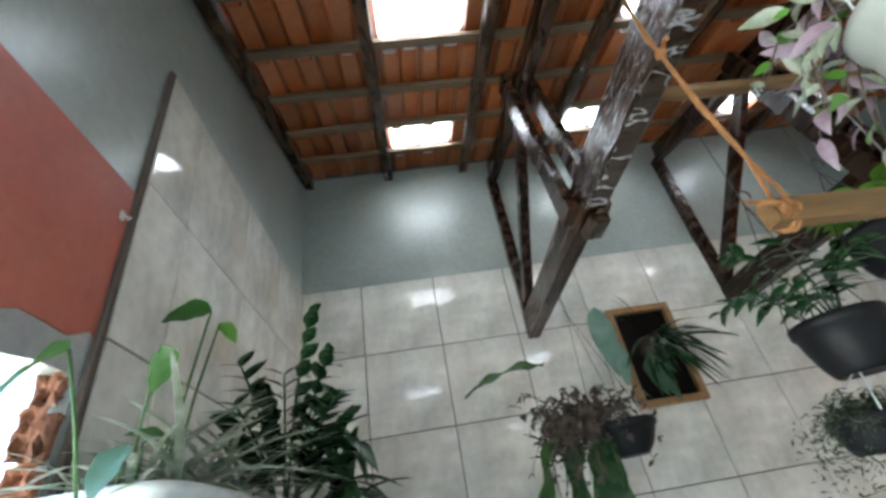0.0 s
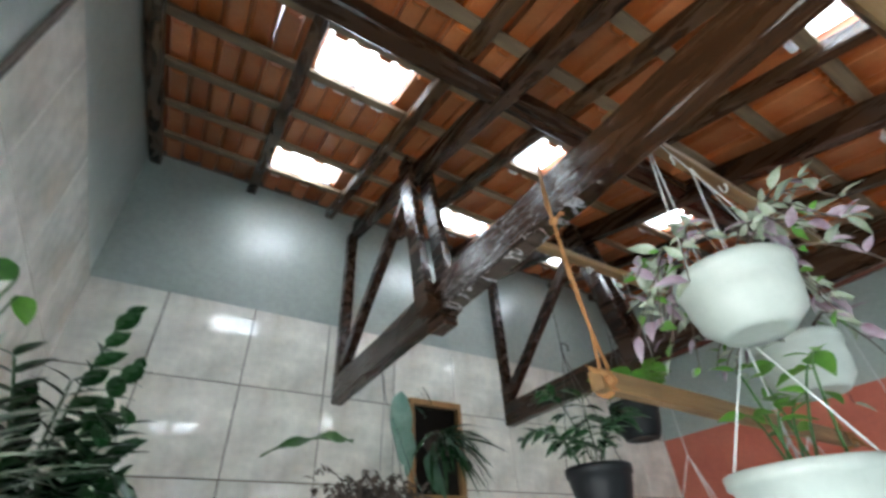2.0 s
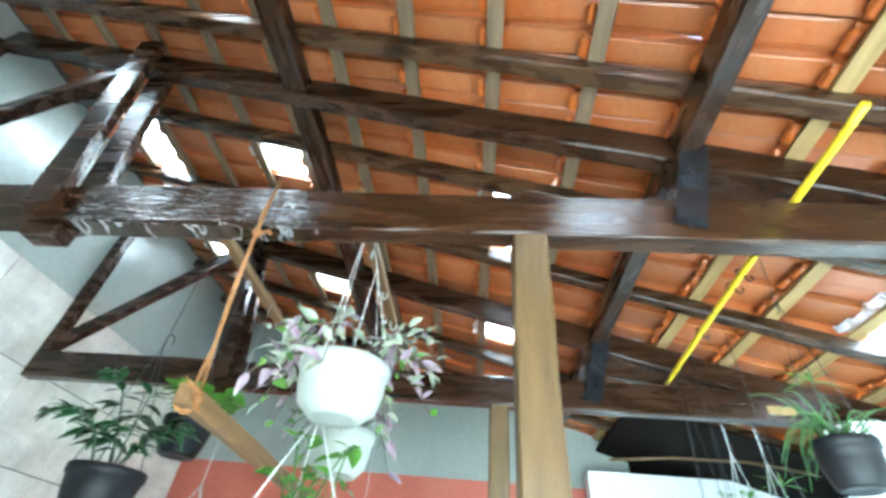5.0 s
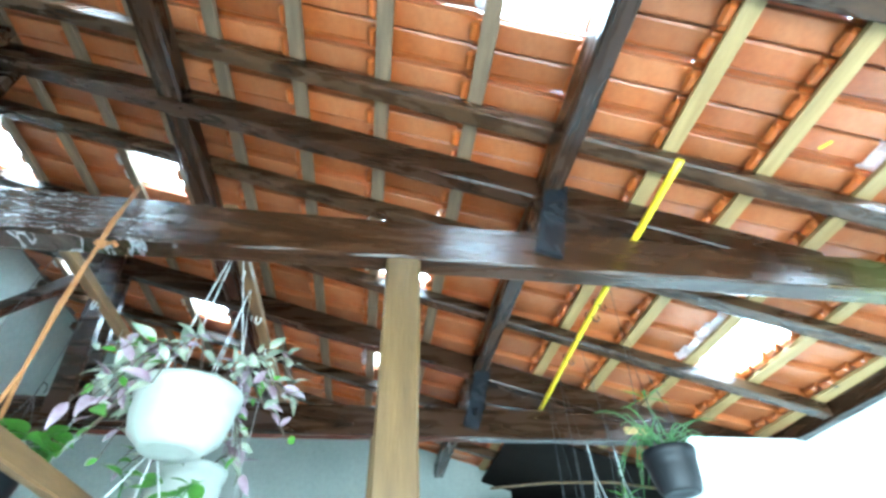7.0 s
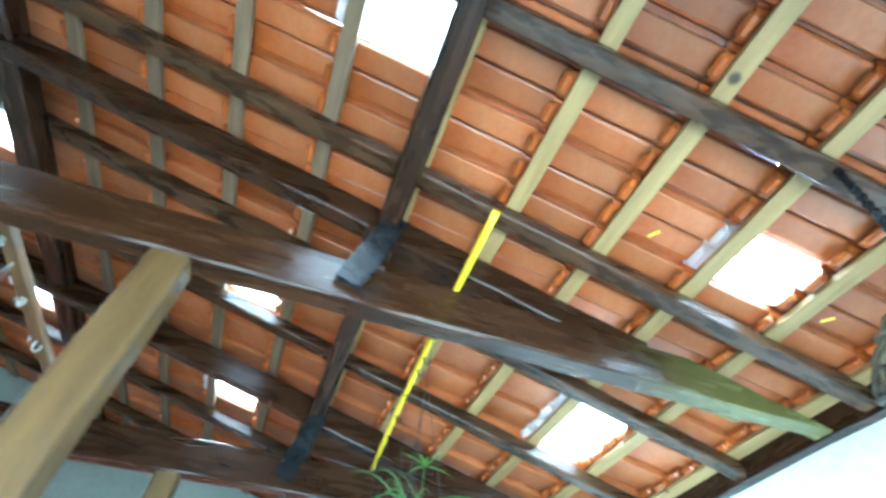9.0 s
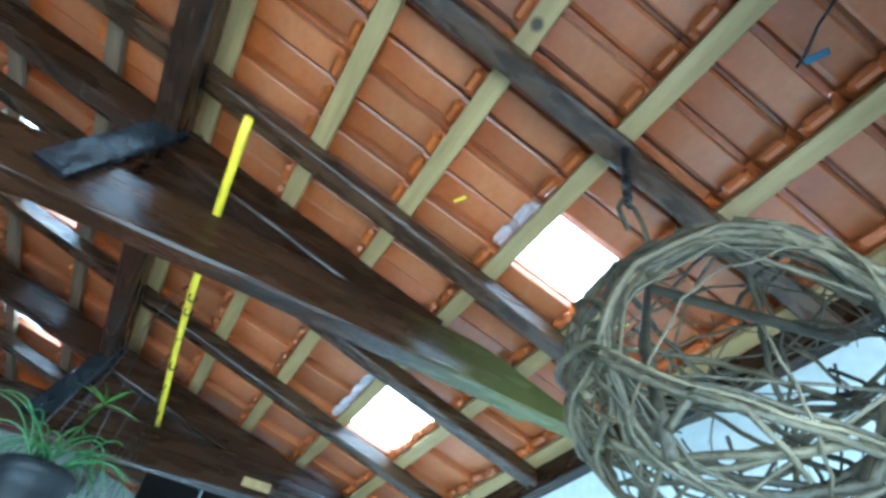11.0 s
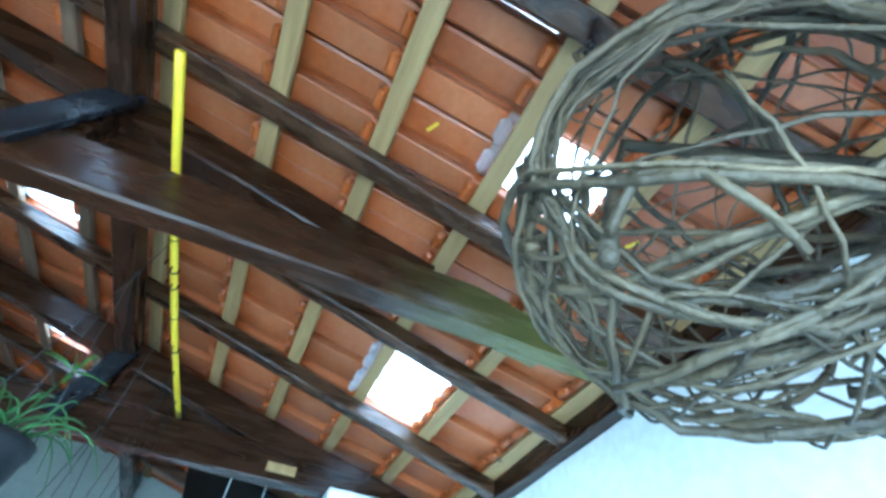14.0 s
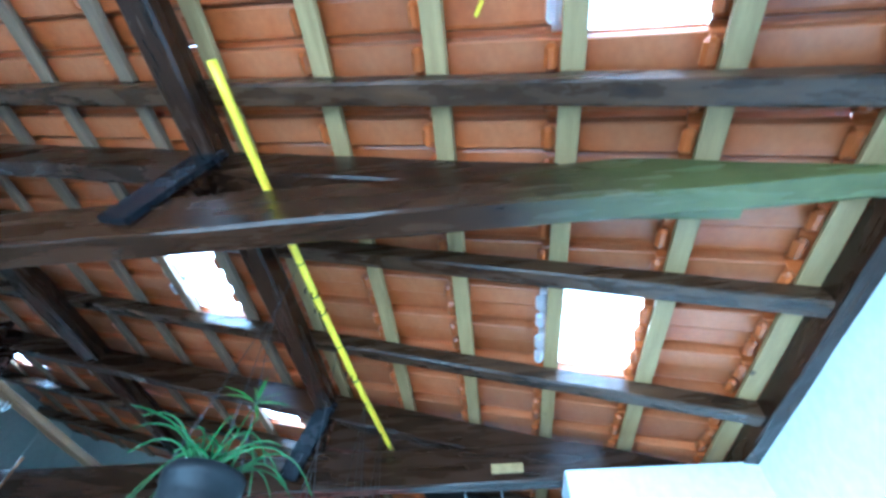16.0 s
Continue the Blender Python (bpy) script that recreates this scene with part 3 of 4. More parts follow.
def cluster(parent, name, shape, material, places, label=""):
    """Leaves too small to pick apart, in one mesh."""
    g = Geo()
    for m in places:
        g.add(*shape, m)
    ob = part(name, g.mesh(name, material, True), parent, label)
    return tagged(ob, kind="stuff")


def stems(parent, lines, r, material, label="", taper=0.6):
    for pts in lines:
        g = Geo()
        tube(g, pts, r, 5, taper)
        part("stem", g.mesh("stem", material, True), parent, label)


def arc(p, az, reach, rise, n=7, curl=1.0):
    """A shoot that goes out from p, rises and hangs over."""
    a = radians(az)
    return [Vector(p) + Vector((math.cos(a) * reach * t, math.sin(a) * reach * t, rise * t * (1 - curl * t) * 2)) for t in [i / (n - 1) for i in range(n)]]


def pot_part(parent, rim_r, base_r, height, rim_z, material, label, ribs=0.0, belly=0.0):
    g = Geo()
    b = rim_z - height
    prof = [(base_r * 0.6, b + 0.004), (base_r * 0.92, b), (base_r, b + 0.006), (base_r + (rim_r - base_r) * (0.35 + belly), b + height * 0.22), (base_r + (rim_r - base_r) * (0.72 + 0.6 * belly), b + height * 0.55), (rim_r * 0.965, rim_z - 0.024),
            (rim_r * 1.02, rim_z - 0.022), (rim_r * 1.03, rim_z - 0.003), (rim_r * 1.0, rim_z), (rim_r * 0.93, rim_z - 0.002), (rim_r * 0.92, rim_z - 0.028), (rim_r * 0.5, rim_z - 0.026)]
    lathe(g, prof, 36, wobble=ribs)
    p = part("pot", g.mesh("pot", material, True), parent, label)
    g = Geo()
    vs = [(0, 0, rim_z - 0.014)]
    for k in range(20):
        w = k * math.pi / 10
        vs.append((rim_r * 0.915 * math.cos(w), rim_r * 0.915 * math.sin(w), rim_z - 0.02 + 0.004 * math.sin(k * 2.1)))
    g.add(vs, [(0, k + 1, (k + 1) % 20 + 1) for k in range(20)])
    part("soil", g.mesh("soil", M_SOIL), p)
    return p


def cords(parent, rim_r, rim_z, top, material, r=0.0016, n=3, phase=0.3, hook=True):
    g = Geo()
    for k in range(n):
        w = phase + 2 * math.pi * k / n
        tube(g, [(rim_r * math.cos(w), rim_r * math.sin(w), rim_z - 0.01), (rim_r * 0.5 * math.cos(w) + top[0] * 0.5, rim_r * 0.5 * math.sin(w) + top[1] * 0.5, (rim_z + top[2]) / 2 - 0.003), top], r, 5)
    cord = part("hanger_cord", g.mesh("hanger_cord", material, True), parent)
    if hook:
        g = Geo()
        hx, hy, hz = top
        pts = [(hx, hy, hz - 0.01), (hx, hy, hz + 0.03)] + [(hx + 0.016 - 0.016 * math.cos(a), hy, hz + 0.03 + 0.016 * math.sin(a)) for a in (0.5, 1.0, 1.57, 2.2, 2.8, 3.3, 3.8)]
        tube(g, pts, 0.0024, 6)
        part("hook", g.mesh("hook", material, True), cord)


def upward_cord(parent, a, b, material, r=0.0013):
    g = Geo()
    a, b = Vector(a), Vector(b)
    tube(g, [a, a.lerp(b, 0.5) + Vector((0.002, 0, 0)), b], r, 5)
    return part("hanger_wire", g.mesh("hanger_wire", material, True), parent)


BAR_Z = CHORD_Z + 0.157


def trailing_purple(at, rim_r, base_r, h, top, seed, label, n_shoots, spread):
    """White hanging pot with variegated purple trailing shoots."""
    t = thing("hanging_plant", label, "plant", "hanging pots", at)
    r = random.Random(seed)
    pot_part(t, rim_r, base_r, h, 0.0, M_WHITEPOT, "round white plastic hanging pot", 0.0, 0.26)
    cords(t, rim_r, 0.0, top, M_CORD, 0.0018, 3, 0.8, False)
    lines, places, pale, lime = [], [], [], []
    for k in range(n_shoots):
        az = r.uniform(0, 360)
        s = arc((0.5 * rim_r * math.cos(radians(az)), 0.5 * rim_r * math.sin(radians(az)), -0.02), az + r.uniform(-40, 40), r.uniform(0.5, 1.0) * spread, r.uniform(0.08, 0.20), 8, r.uniform(0.75, 1.35))
        lines.append(s)
        for i in range(2, 8):
            for q in range(r.choice((1, 1, 2))):
                m = aim(s[i], az + r.uniform(-110, 110), r.uniform(-50, 45), r.uniform(-50, 50), r.uniform(0.4, 1.05))
                r.choice((places, places, pale, pale, pale, pale, lime)).append(m)
    stems(t, lines, 0.0022, M_DRY)
    leaves(t, "leaf", leaf_mesh("leaf", 0.068, 0.025, M_PURPLE, 0.35, 0.35, 5), M_PURPLE, places)
    leaves(t, "leaf", leaf_mesh("leaf", 0.060, 0.021, M_PALE, 0.35, 0.35, 5), M_PALE, pale)
    leaves(t, "leaf", leaf_mesh("leaf", 0.045, 0.024, M_LIME, 0.2, 0.3, 5), M_LIME, lime)
    return t


trailing_purple((0.060, 2.795, 1.938), 0.106, 0.064, 0.130, (0.06, 0.05, 0.555), 3, "round white hanging pot with trailing purple and silver leaves", 36, 0.19)
trailing_purple((0.40, 2.865, 1.885), 0.092, 0.062, 0.120, (0.0, 0.005, 0.62), 8, "white hanging pot with sparse trailing purple leaves", 9, 0.16)

# larger pot slung below the white one
t = thing("hanging_plant", "large pale hanging pot slung below with small green shoots", "plant", "hanging pots", (0.130, 2.860, 1.600))
pot_part(t, 0.125, 0.085, 0.15, 0.0, M_WHITEPOT, "wide pale green-white pot")
cords(t, 0.122, 0.0, (-0.015, -0.012, 0.24), M_CORD, 0.0020, 3, 0.4, False)
r = random.Random(12)
lines = [arc((r.uniform(-0.06, 0.06), r.uniform(-0.06, 0.06), -0.01), r.uniform(0, 360), r.uniform(0.03, 0.12), r.uniform(0.10, 0.25), 6, 0.5) for k in range(7)]
stems(t, lines, 0.003, M_GREEN)
leaves(t, "leaf", leaf_mesh("leaf", 0.06, 0.034, M_LIME, 0.2, 0.3, 5), M_LIME, [aim(s[i], r.uniform(0, 360), r.uniform(-20, 50), r.uniform(-30, 30), r.uniform(0.7, 1.2)) for s in lines for i in (2, 3, 4, 5)])


def leafy_black(at, rim_r, base_r, h, top, seed, label, shoots, length, material, leaf_l, leaf_w, hook_mat=M_WIRE, wires=None, hook=True):
    t = thing("hanging_plant", label, "plant", "hanging pots", at)
    r = random.Random(seed)
    pot_part(t, rim_r, base_r, h, 0.0, M_BLACKPOT, "ribbed black plastic pot", 0.022)
    cords(t, rim_r, 0.0, top, hook_mat, 0.0014, 3, 0.5, hook)
    if wires:
        upward_cord(t, (top[0], top[1], top[2] + 0.03), wires, hook_mat)
    lines, places = [], []
    for k in range(shoots):
        az = r.uniform(0, 360)
        s = arc((r.uniform(-0.5, 0.5) * rim_r, r.uniform(-0.5, 0.5) * rim_r, -0.01), az, r.uniform(0.25, 1.0) * length, r.uniform(0.6, 1.2) * length, 8, r.uniform(0.35, 0.75))
        lines.append(s)
        for i in range(2, 8):
            for sd in (-1, 1):
                places.append(aim(s[i], az + sd * r.uniform(40, 80), r.uniform(-15, 35), r.uniform(-30, 30), r.uniform(0.65, 1.15)))
    stems(t, lines, 0.0026, M_DGREEN)
    leaves(t, "leaf", leaf_mesh("leaf", leaf_l, leaf_w, material, 0.2, 0.35, 6), material, places)
    return t


leafy_black((0.235, 3.39, 1.708), 0.088, 0.058, 0.118, (0.0, 0.03, 0.34), 21, "black hanging pot with arching dark green leafy shoots", 9, 0.19, M_DGREEN, 0.075, 0.026, M_WIRE, (0.02, 0.05, BAR_Z - 1.715 + 0.03))
leafy_black((0.52, 3.42, 1.925), 0.078, 0.056, 0.115, (-0.02, 0.0, 0.20), 33, "black hanging pot with bright green rounded leaves", 7, 0.12, M_LIME, 0.075, 0.044, M_WIRE, (-0.02, 0.005, BAR_Z - 1.915 + 0.03))

# fine hanging fern below the black pot
t = thing("hanging_plant", "hanging basket of fine grey-green fern on white strings", "plant", "hanging pots", (0.215, 3.44, 1.52))
r = random.Random(5)
pot_part(t, 0.07, 0.05, 0.07, 0.0, M_BLACKPOT, "small black pot", 0.01)
cords(t, 0.07, 0.0, (-0.0, -0.05, 0.085), M_CORD, 0.0018, 3, 0.2, False)
places = []
for k in range(90):
    az = r.uniform(0, 360)
    s = arc((0, 0, 0.0), az, r.uniform(0.05, 0.15), r.uniform(0.02, 0.10), 9, r.uniform(1.0, 2.2))
    for p in s[2:]:
        for q in range(4):
            places.append(aim(p + Vector((r.uniform(-.012, .012), r.uniform(-.012, .012), r.uniform(-.012, .012))), r.uniform(0, 360), r.uniform(-60, 40), r.uniform(-60, 60), r.uniform(0.6, 1.2)))
cluster(t, "fern_foliage", leaf_mesh("leaf", 0.018, 0.0045, M_FERN, 0.1, 0.2, 2), M_FERN, places)

# black bowl with dried plants and a long wavy leaf, hung from the truss by a chain
t = thing("hanging_plant", "black bowl of dried brown stems with long wavy green leaves", "plant", "hanging pots", (-0.045, 4.0, 1.66))
r = random.Random(9)
pot_part(t, 0.10, 0.055, 0.10, 0.0, M_BLACKPOT, "wide black plastic bowl")
cords(t, 0.10, 0.0, (0.03, 0.25, 0.50), M_WIRE, 0.0012, 3, 0.2, False)
g = Geo()
a, b = Vector((0.03, 0.25, 0.50)), Vector((0.06, 0.37, CHORD_Z - 1.66 + 0.10))
for i in range(14):
    c = a.lerp(b, i / 13)
    ring = [c + Vector((0.006 * math.cos(q) if i % 2 else 0, 0 if i % 2 else 0.006 * math.cos(q), 0.011 * math.sin(q))) for q in [w * math.pi / 4 for w in range(9)]]
    tube(g, ring, 0.0016, 5)
part("chain", g.mesh("chain", M_WIRE, True), t, "thin metal chain")
places, dry = [], []
for k in range(110):
    az = r.uniform(70, 330)
    s = arc((r.uniform(-.20, .0), r.uniform(-.06, .06), r.uniform(-0.04, 0.03)), az, r.uniform(0.06, 0.17), r.uniform(0.02, 0.20), 8, r.uniform(0.7, 1.6))
    dry.append(s)
    places += [aim(p, r.uniform(0, 360), r.uniform(-60, 60), r.uniform(-60, 60), r.uniform(0.6, 1.2)) for p in s[2:] for q in (0, 1, 2)]
stems(t, dry, 0.0016, M_DRY, "dry brown stems")
cluster(t, "dry_foliage", leaf_mesh("leaf", 0.026, 0.012, M_DRY, 0.3, 0.4, 3), M_DRY, places)
LONG = leaf_mesh("long_leaf", 0.36, 0.085, M_GREEN, 0.25, 0.35, 14, 0.6, 0.16)
leaves(t, "long_leaf", LONG, M_GREEN, [aim((-0.19, 0.02, 0.225), 176, 8, -30, 0.82), aim((-0.20, 0.0, 0.02), 205, -45, 10, 0.95), aim((-0.10, 0.0, -0.02), 255, -65, 25, 1.05)])
leaves(t, "long_leaf", LONG, M_DGREEN, [aim((-0.15, 0.03, 0.0), 195, -70, -20, 0.9), aim((-0.08, -0.03, -0.02), 235, -60, -35, 1.1)])

# wooden frame on the tiled wall with a staghorn fern
M_FRAME = surface("orange_frame_wood", (0.38, 0.215, 0.085), (0.26, 0.135, 0.05), 0.5, 5, (4, 4, 4), 0.12, 50, spots=(0.20, 0.10, 0.04))
M_FROND = surface("pale_blue_green_frond", (0.10, 0.20, 0.15), (0.20, 0.30, 0.24), 0.38, 10, bump=0.06, vary=0.3, translucent=0.2)
NX0, NX1, NZ0, NZ1 = 0.495, 0.885, 1.845, 2.430
t = thing("fern_frame", "small wooden frame on the wall, dark inside, with a staghorn fern", "planter", "", (0, WALL_B - 0.012, 0))
for lo, hi in (((NX0, -0.045, NZ0), (NX1, 0.0, NZ0 + 0.038)), ((NX0, -0.045, NZ1 - 0.038), (NX1, 0.0, NZ1)), ((NX0, -0.045, NZ0 + 0.038), (NX0 + 0.036, 0.0, NZ1 - 0.038)), ((NX1 - 0.036, -0.045, NZ0 + 0.038), (NX1, 0.0, NZ1 - 0.038))):
    box("frame_bar", lo, hi, M_FRAME, t, 0.004)
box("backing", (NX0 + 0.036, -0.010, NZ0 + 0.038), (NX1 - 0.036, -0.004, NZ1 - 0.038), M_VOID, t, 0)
r = random.Random(14)
g = Geo()
lathe(g, [(0.01, 0), (0.07, 0.02), (0.10, 0.07), (0.085, 0.13), (0.03, 0.16)], 14, Matrix.Translation((0.70, -0.035, 2.08)) @ Matrix.Diagonal((1, 0.5, 1, 1)))
part("root_ball", g.mesh("root_ball", M_DRY, True), t, "brown fibrous root ball")
places = []
for k in range(60):
    places.append(aim((0.72 + r.uniform(-.05, .08), -0.07, 2.17 + r.uniform(-.06, .06)), -90 + r.uniform(-60, 100), r.uniform(-15, 45), r.uniform(-30, 30), r.uniform(0.6, 1.15)))
leaves(t, "frond", leaf_mesh("frond", 0.27, 0.026, M_DGREEN, 0.2, 1.0, 9, 0.5), M_DGREEN, places)
leaves(t, "shield_frond", leaf_mesh("shield_frond", 0.30, 0.075, M_SILVER, 0.2, 0.5, 10, 0.5, 0.08), M_SILVER, [aim((0.50, -0.10, 2.10), 200, -60, 60, 0.9), aim((0.60, -0.08, 2.10), 230, -50, 30, 0.8), aim((0.62, -0.08, 2.12), 250, -75, 40, 0.9), aim((0.60, -0.06, 2.30), 120, 70, 30, 0.45)])
leaves(t, "pale_frond", leaf_mesh("pale_frond", 0.42, 0.13, M_FROND, 0.25, 0.12, 12, 0.7, 0.10), M_FROND, [aim((0.385, -0.12, 2.42), 262, -80, 12, 1.0), aim((0.44, -0.13, 2.20), 240, -76, -20, 0.62)])
leaves(t, "fork_frond", leaf_mesh("fork_frond", 0.17, 0.018, M_DGREEN, 0.2, 0.2, 7, 0.4), M_DGREEN, [aim((0.60 + 0.02 * q, -0.05, 2.36), 120 + 14 * q, 60 + 6 * q, 0, 0.8 + 0.1 * q) for q in range(4)])


def spiky_black(at, label, seed, rod_y):
    t = thing("hanging_plant", label, "plant", "pots hung from the rod", at)
    r = random.Random(seed)
    pot_part(t, 0.070, 0.052, 0.11, 0.0, M_BLACKPOT, "black plastic pot with a rolled rim", 0.008)
    g = Geo()
    for k in range(3):
        w = 0.4 + 2.09 * k
        tube(g, [(0.070 * math.cos(w), 0.070 * math.sin(w), -0.01), (0.0, 0.0, 0.42)], 0.0012, 5)
    ry, rz = rod_at(at[0])
    tube(g, [(0, 0, 0.42), (0.0, ry - at[1], rz - at[2] - 0.014)], 0.0012, 5)
    tube(g, [(0.0, ry - at[1] + 0.0135 * math.sin(q * 0.7), rz - at[2] - 0.0135 * math.cos(q * 0.7)) for q in range(10)], 0.0018, 5)
    part("hanger_wire", g.mesh("hanger_wire", M_WIRE, True), t)
    lines = [arc((r.uniform(-.03, .03), r.uniform(-.03, .03), -0.01), r.uniform(0, 360), r.uniform(0.06, 0.19), r.uniform(0.06, 0.16), 9, r.uniform(0.6, 1.3)) for k in range(34)]
    stems(t, lines, 0.0032, M_GREEN, "thin arching green blades", 0.3)
    up = [[Vector((0.01, 0, -0.01)), Vector((0.02, -0.01, 0.08)), Vector((0.035, -0.02, 0.17))]]
    stems(t, up, 0.0028, M_GREEN)
    leaves(t, "blade", leaf_mesh("blade", 0.085, 0.008, M_LIME, 0.2, 0.3, 5), M_LIME, [aim((0.035, -0.02, 0.17), q, e, 0, 1.0) for q, e in ((20, 20), (90, 35), (150, 15), (215, 30), (275, 10), (330, 60), (50, 70))])
    return t


spiky_black((0.25, 1.575, 1.900), "black hanging pot with thin arching green blades", 4, BAR_Z + 0.01)
t = spiky_black((0.62, 1.53, 1.72), "black hanging pot with pale green shoots", 6, BAR_Z + 0.01)
for x, z0 in ((0.95, 1.62), (1.18, 1.60)):
    q = thing("hanging_pot", "dark hanging pot on thin wires below the yellow rod", "plant", "pots hung from the rod", (x, 1.50, z0))
    pot_part(q, 0.075, 0.055, 0.10, 0.0, M_BLACKPOT, "black plastic pot")
    cords(q, 0.075, 0.0, (0, rod_at(x)[0] - 1.50, rod_at(x)[1] + 0.008 - z0), M_WIRE, 0.0012, 3, 0.2, False)
    rr = random.Random(int(x * 100))
    ls = [arc((0, 0, -0.01), rr.uniform(0, 360), rr.uniform(0.05, 0.13), rr.uniform(0.06, 0.14), 6, 0.6) for k in range(8)]
    stems(q, ls, 0.0025, M_GREEN)
    leaves(q, "leaf", leaf_mesh("leaf", 0.05, 0.022, M_LIME, 0.2, 0.3, 5), M_LIME, [aim(s[i], rr.uniform(0, 360), rr.uniform(-20, 40), 0, rr.uniform(0.7, 1.2)) for s in ls for i in (3, 4, 5)])

# small succulent pots on white cords beyond the slung bar
for x, y, z0, mat_leaf in ((0.62, 3.06, 1.56, M_DRY), (0.86, 3.10, 1.60, M_PURPLE), (1.02, 2.90, 1.62, M_GREEN), (0.70, 3.40, 1.60, M_PALE)):
    q = thing("hanging_plant", "pale hanging pot of small trailing leaves on white cords", "plant", "hanging pots", (x, y, z0))
    pot_part(q, 0.085, 0.06, 0.10, 0.0, M_WHITEPOT, "pale plastic pot")
    tz = (1.775 if abs(y - 3.08) < 0.05 else BAR_Z) - z0
    cords(q, 0.085, 0.0, (0, 0, min(0.17, tz)), M_CORD, 0.0018, 3, 0.1, False)
    if tz > 0.18:
        upward_cord(q, (0, 0, 0.17), (0, 0.0, tz), M_CORD)
    rr = random.Random(int(x * 70))
    pl = []
    for k in range(40):
        s = arc((rr.uniform(-.05, .05), rr.uniform(-.05, .05), -0.01), rr.uniform(0, 360), rr.uniform(0.03, 0.12), rr.uniform(0.02, 0.08), 6, rr.uniform(0.8, 1.6))
        pl += [aim(p, rr.uniform(0, 360), rr.uniform(-40, 50), rr.uniform(-40, 40), rr.uniform(0.6, 1.2)) for p in s[1:]]
    cluster(q, "foliage", leaf_mesh("leaf", 0.026, 0.012, mat_leaf, 0.3, 0.3, 3), mat_leaf, pl)

# white trough and two pots by the opening, on a plinth along the wall
t = thing("plinth", "plain white masonry plinth along the wall under the plants", "plinth", "", (-1.08, 3.68, 0))
box("body", (-0.26, -0.45, 0.0), (0.32, 0.50, 1.385), M_WHITE, t, 0.006)
t = thing("trough_planter", "long white plastic trough of heart-leaved and striped plants", "planter", "", (-1.19, 3.56, 1.385))
g = Geo()
vs, fs = [], []
ring = [(0.085, 0.23, 0.0), (0.095, 0.24, 0.01), (0.112, 0.275, 0.185), (0.125, 0.288, 0.188), (0.125, 0.288, 0.205), (0.109, 0.272, 0.207), (0.105, 0.268, 0.170)]
for a, b, z in ring:
    for k in range(24):
        w = 2 * math.pi * k / 24
        cx, sx = math.cos(w), math.sin(w)
        vs.append((a * math.copysign(abs(cx) ** 0.35, cx), b * math.copysign(abs(sx) ** 0.35, sx), z))
for j in range(len(ring) - 1):
    for k in range(24):
        fs.append((j * 24 + k, j * 24 + (k + 1) % 24, j * 24 + 24 + (k + 1) % 24, j * 24 + 24 + k))
fs += [tuple(range(23, -1, -1))]
g.add(vs, fs)
part("trough", g.mesh("trough", M_TROUGH, True), t, "white plastic trough with a rolled rim")
g = Geo()
g.add([(0.100 * x, 0.262 * y, 0.175) for x, y in ((-1, -1), (1, -1), (1, 1), (-1, 1))], [(0, 1, 2, 3)])
part("soil", g.mesh("soil", M_SOIL), t)
r = random.Random(2)
HEART = leaf_mesh("heart", 0.105, 0.075, M_GREEN, 0.18, 0.35, 8, 0.75, 0.03)
heart_tips = [((0.08, -0.50, 0.34), 250, -35, M_GREEN, 1.1), ((0.06, -0.10, 0.585), 215, -5, M_GREEN, 1.0), ((0.08, -0.30, 0.42), 60, -75, M_GREEN, 0.85), ((0.08, -0.34, 0.25), 245, -50, M_SILVER, 0.8), ((0.05, -0.25, 0.27), 60, 15, M_GREEN, 0.75), ((0.05, -0.17, 0.29), 200, 30, M_GREEN, 0.7), ((0.05, 0.02, 0.25), 70, 55, M_SILVER, 0.7), ((0.06, -0.05, 0.575), 60, -20, M_LIME, 0.6)]
stalks = []
for tip, az, el, mm, s in heart_tips:
    leaves(t, "heart_leaf", HEART, mm, [aim(tip, az, el, r.uniform(-15, 15), s)])
    stalks.append([Vector((0.0, tip[1] * 0.5 - 0.04, 0.16)), Vector((tip[0] * 0.4, tip[1] * 0.75 - 0.01, 0.16 + (tip[2] - 0.16) * 0.6)), Vector(tip)])
stems(t, stalks, 0.0034, M_GREEN, "pale green leaf stalk", 0.7)
blades = [aim((r.uniform(-.06, .08), r.uniform(-.22, .24), 0.18), r.uniform(0, 360), r.uniform(25, 80), r.uniform(-20, 20), r.uniform(0.7, 1.2)) for k in range(170)]
leaves(t, "striped_blade", leaf_mesh("striped_blade", 0.25, 0.014, M_PALE, 0.25, 0.9, 9, 0.4), M_PALE, blades)

M_CLAY = surface("clay_pot", (0.45, 0.17, 0.08), (0.38, 0.13, 0.06), 0.7, 8, bump=0.15)
t = thing("potted_plant", "clay pot with upright stems of glossy dark green leaflets", "plant", "", (-1.03, 3.765, 1.385))
pot_part(t, 0.085, 0.06, 0.15, 0.15, M_CLAY, "small terracotta pot")
places, lines = [], []
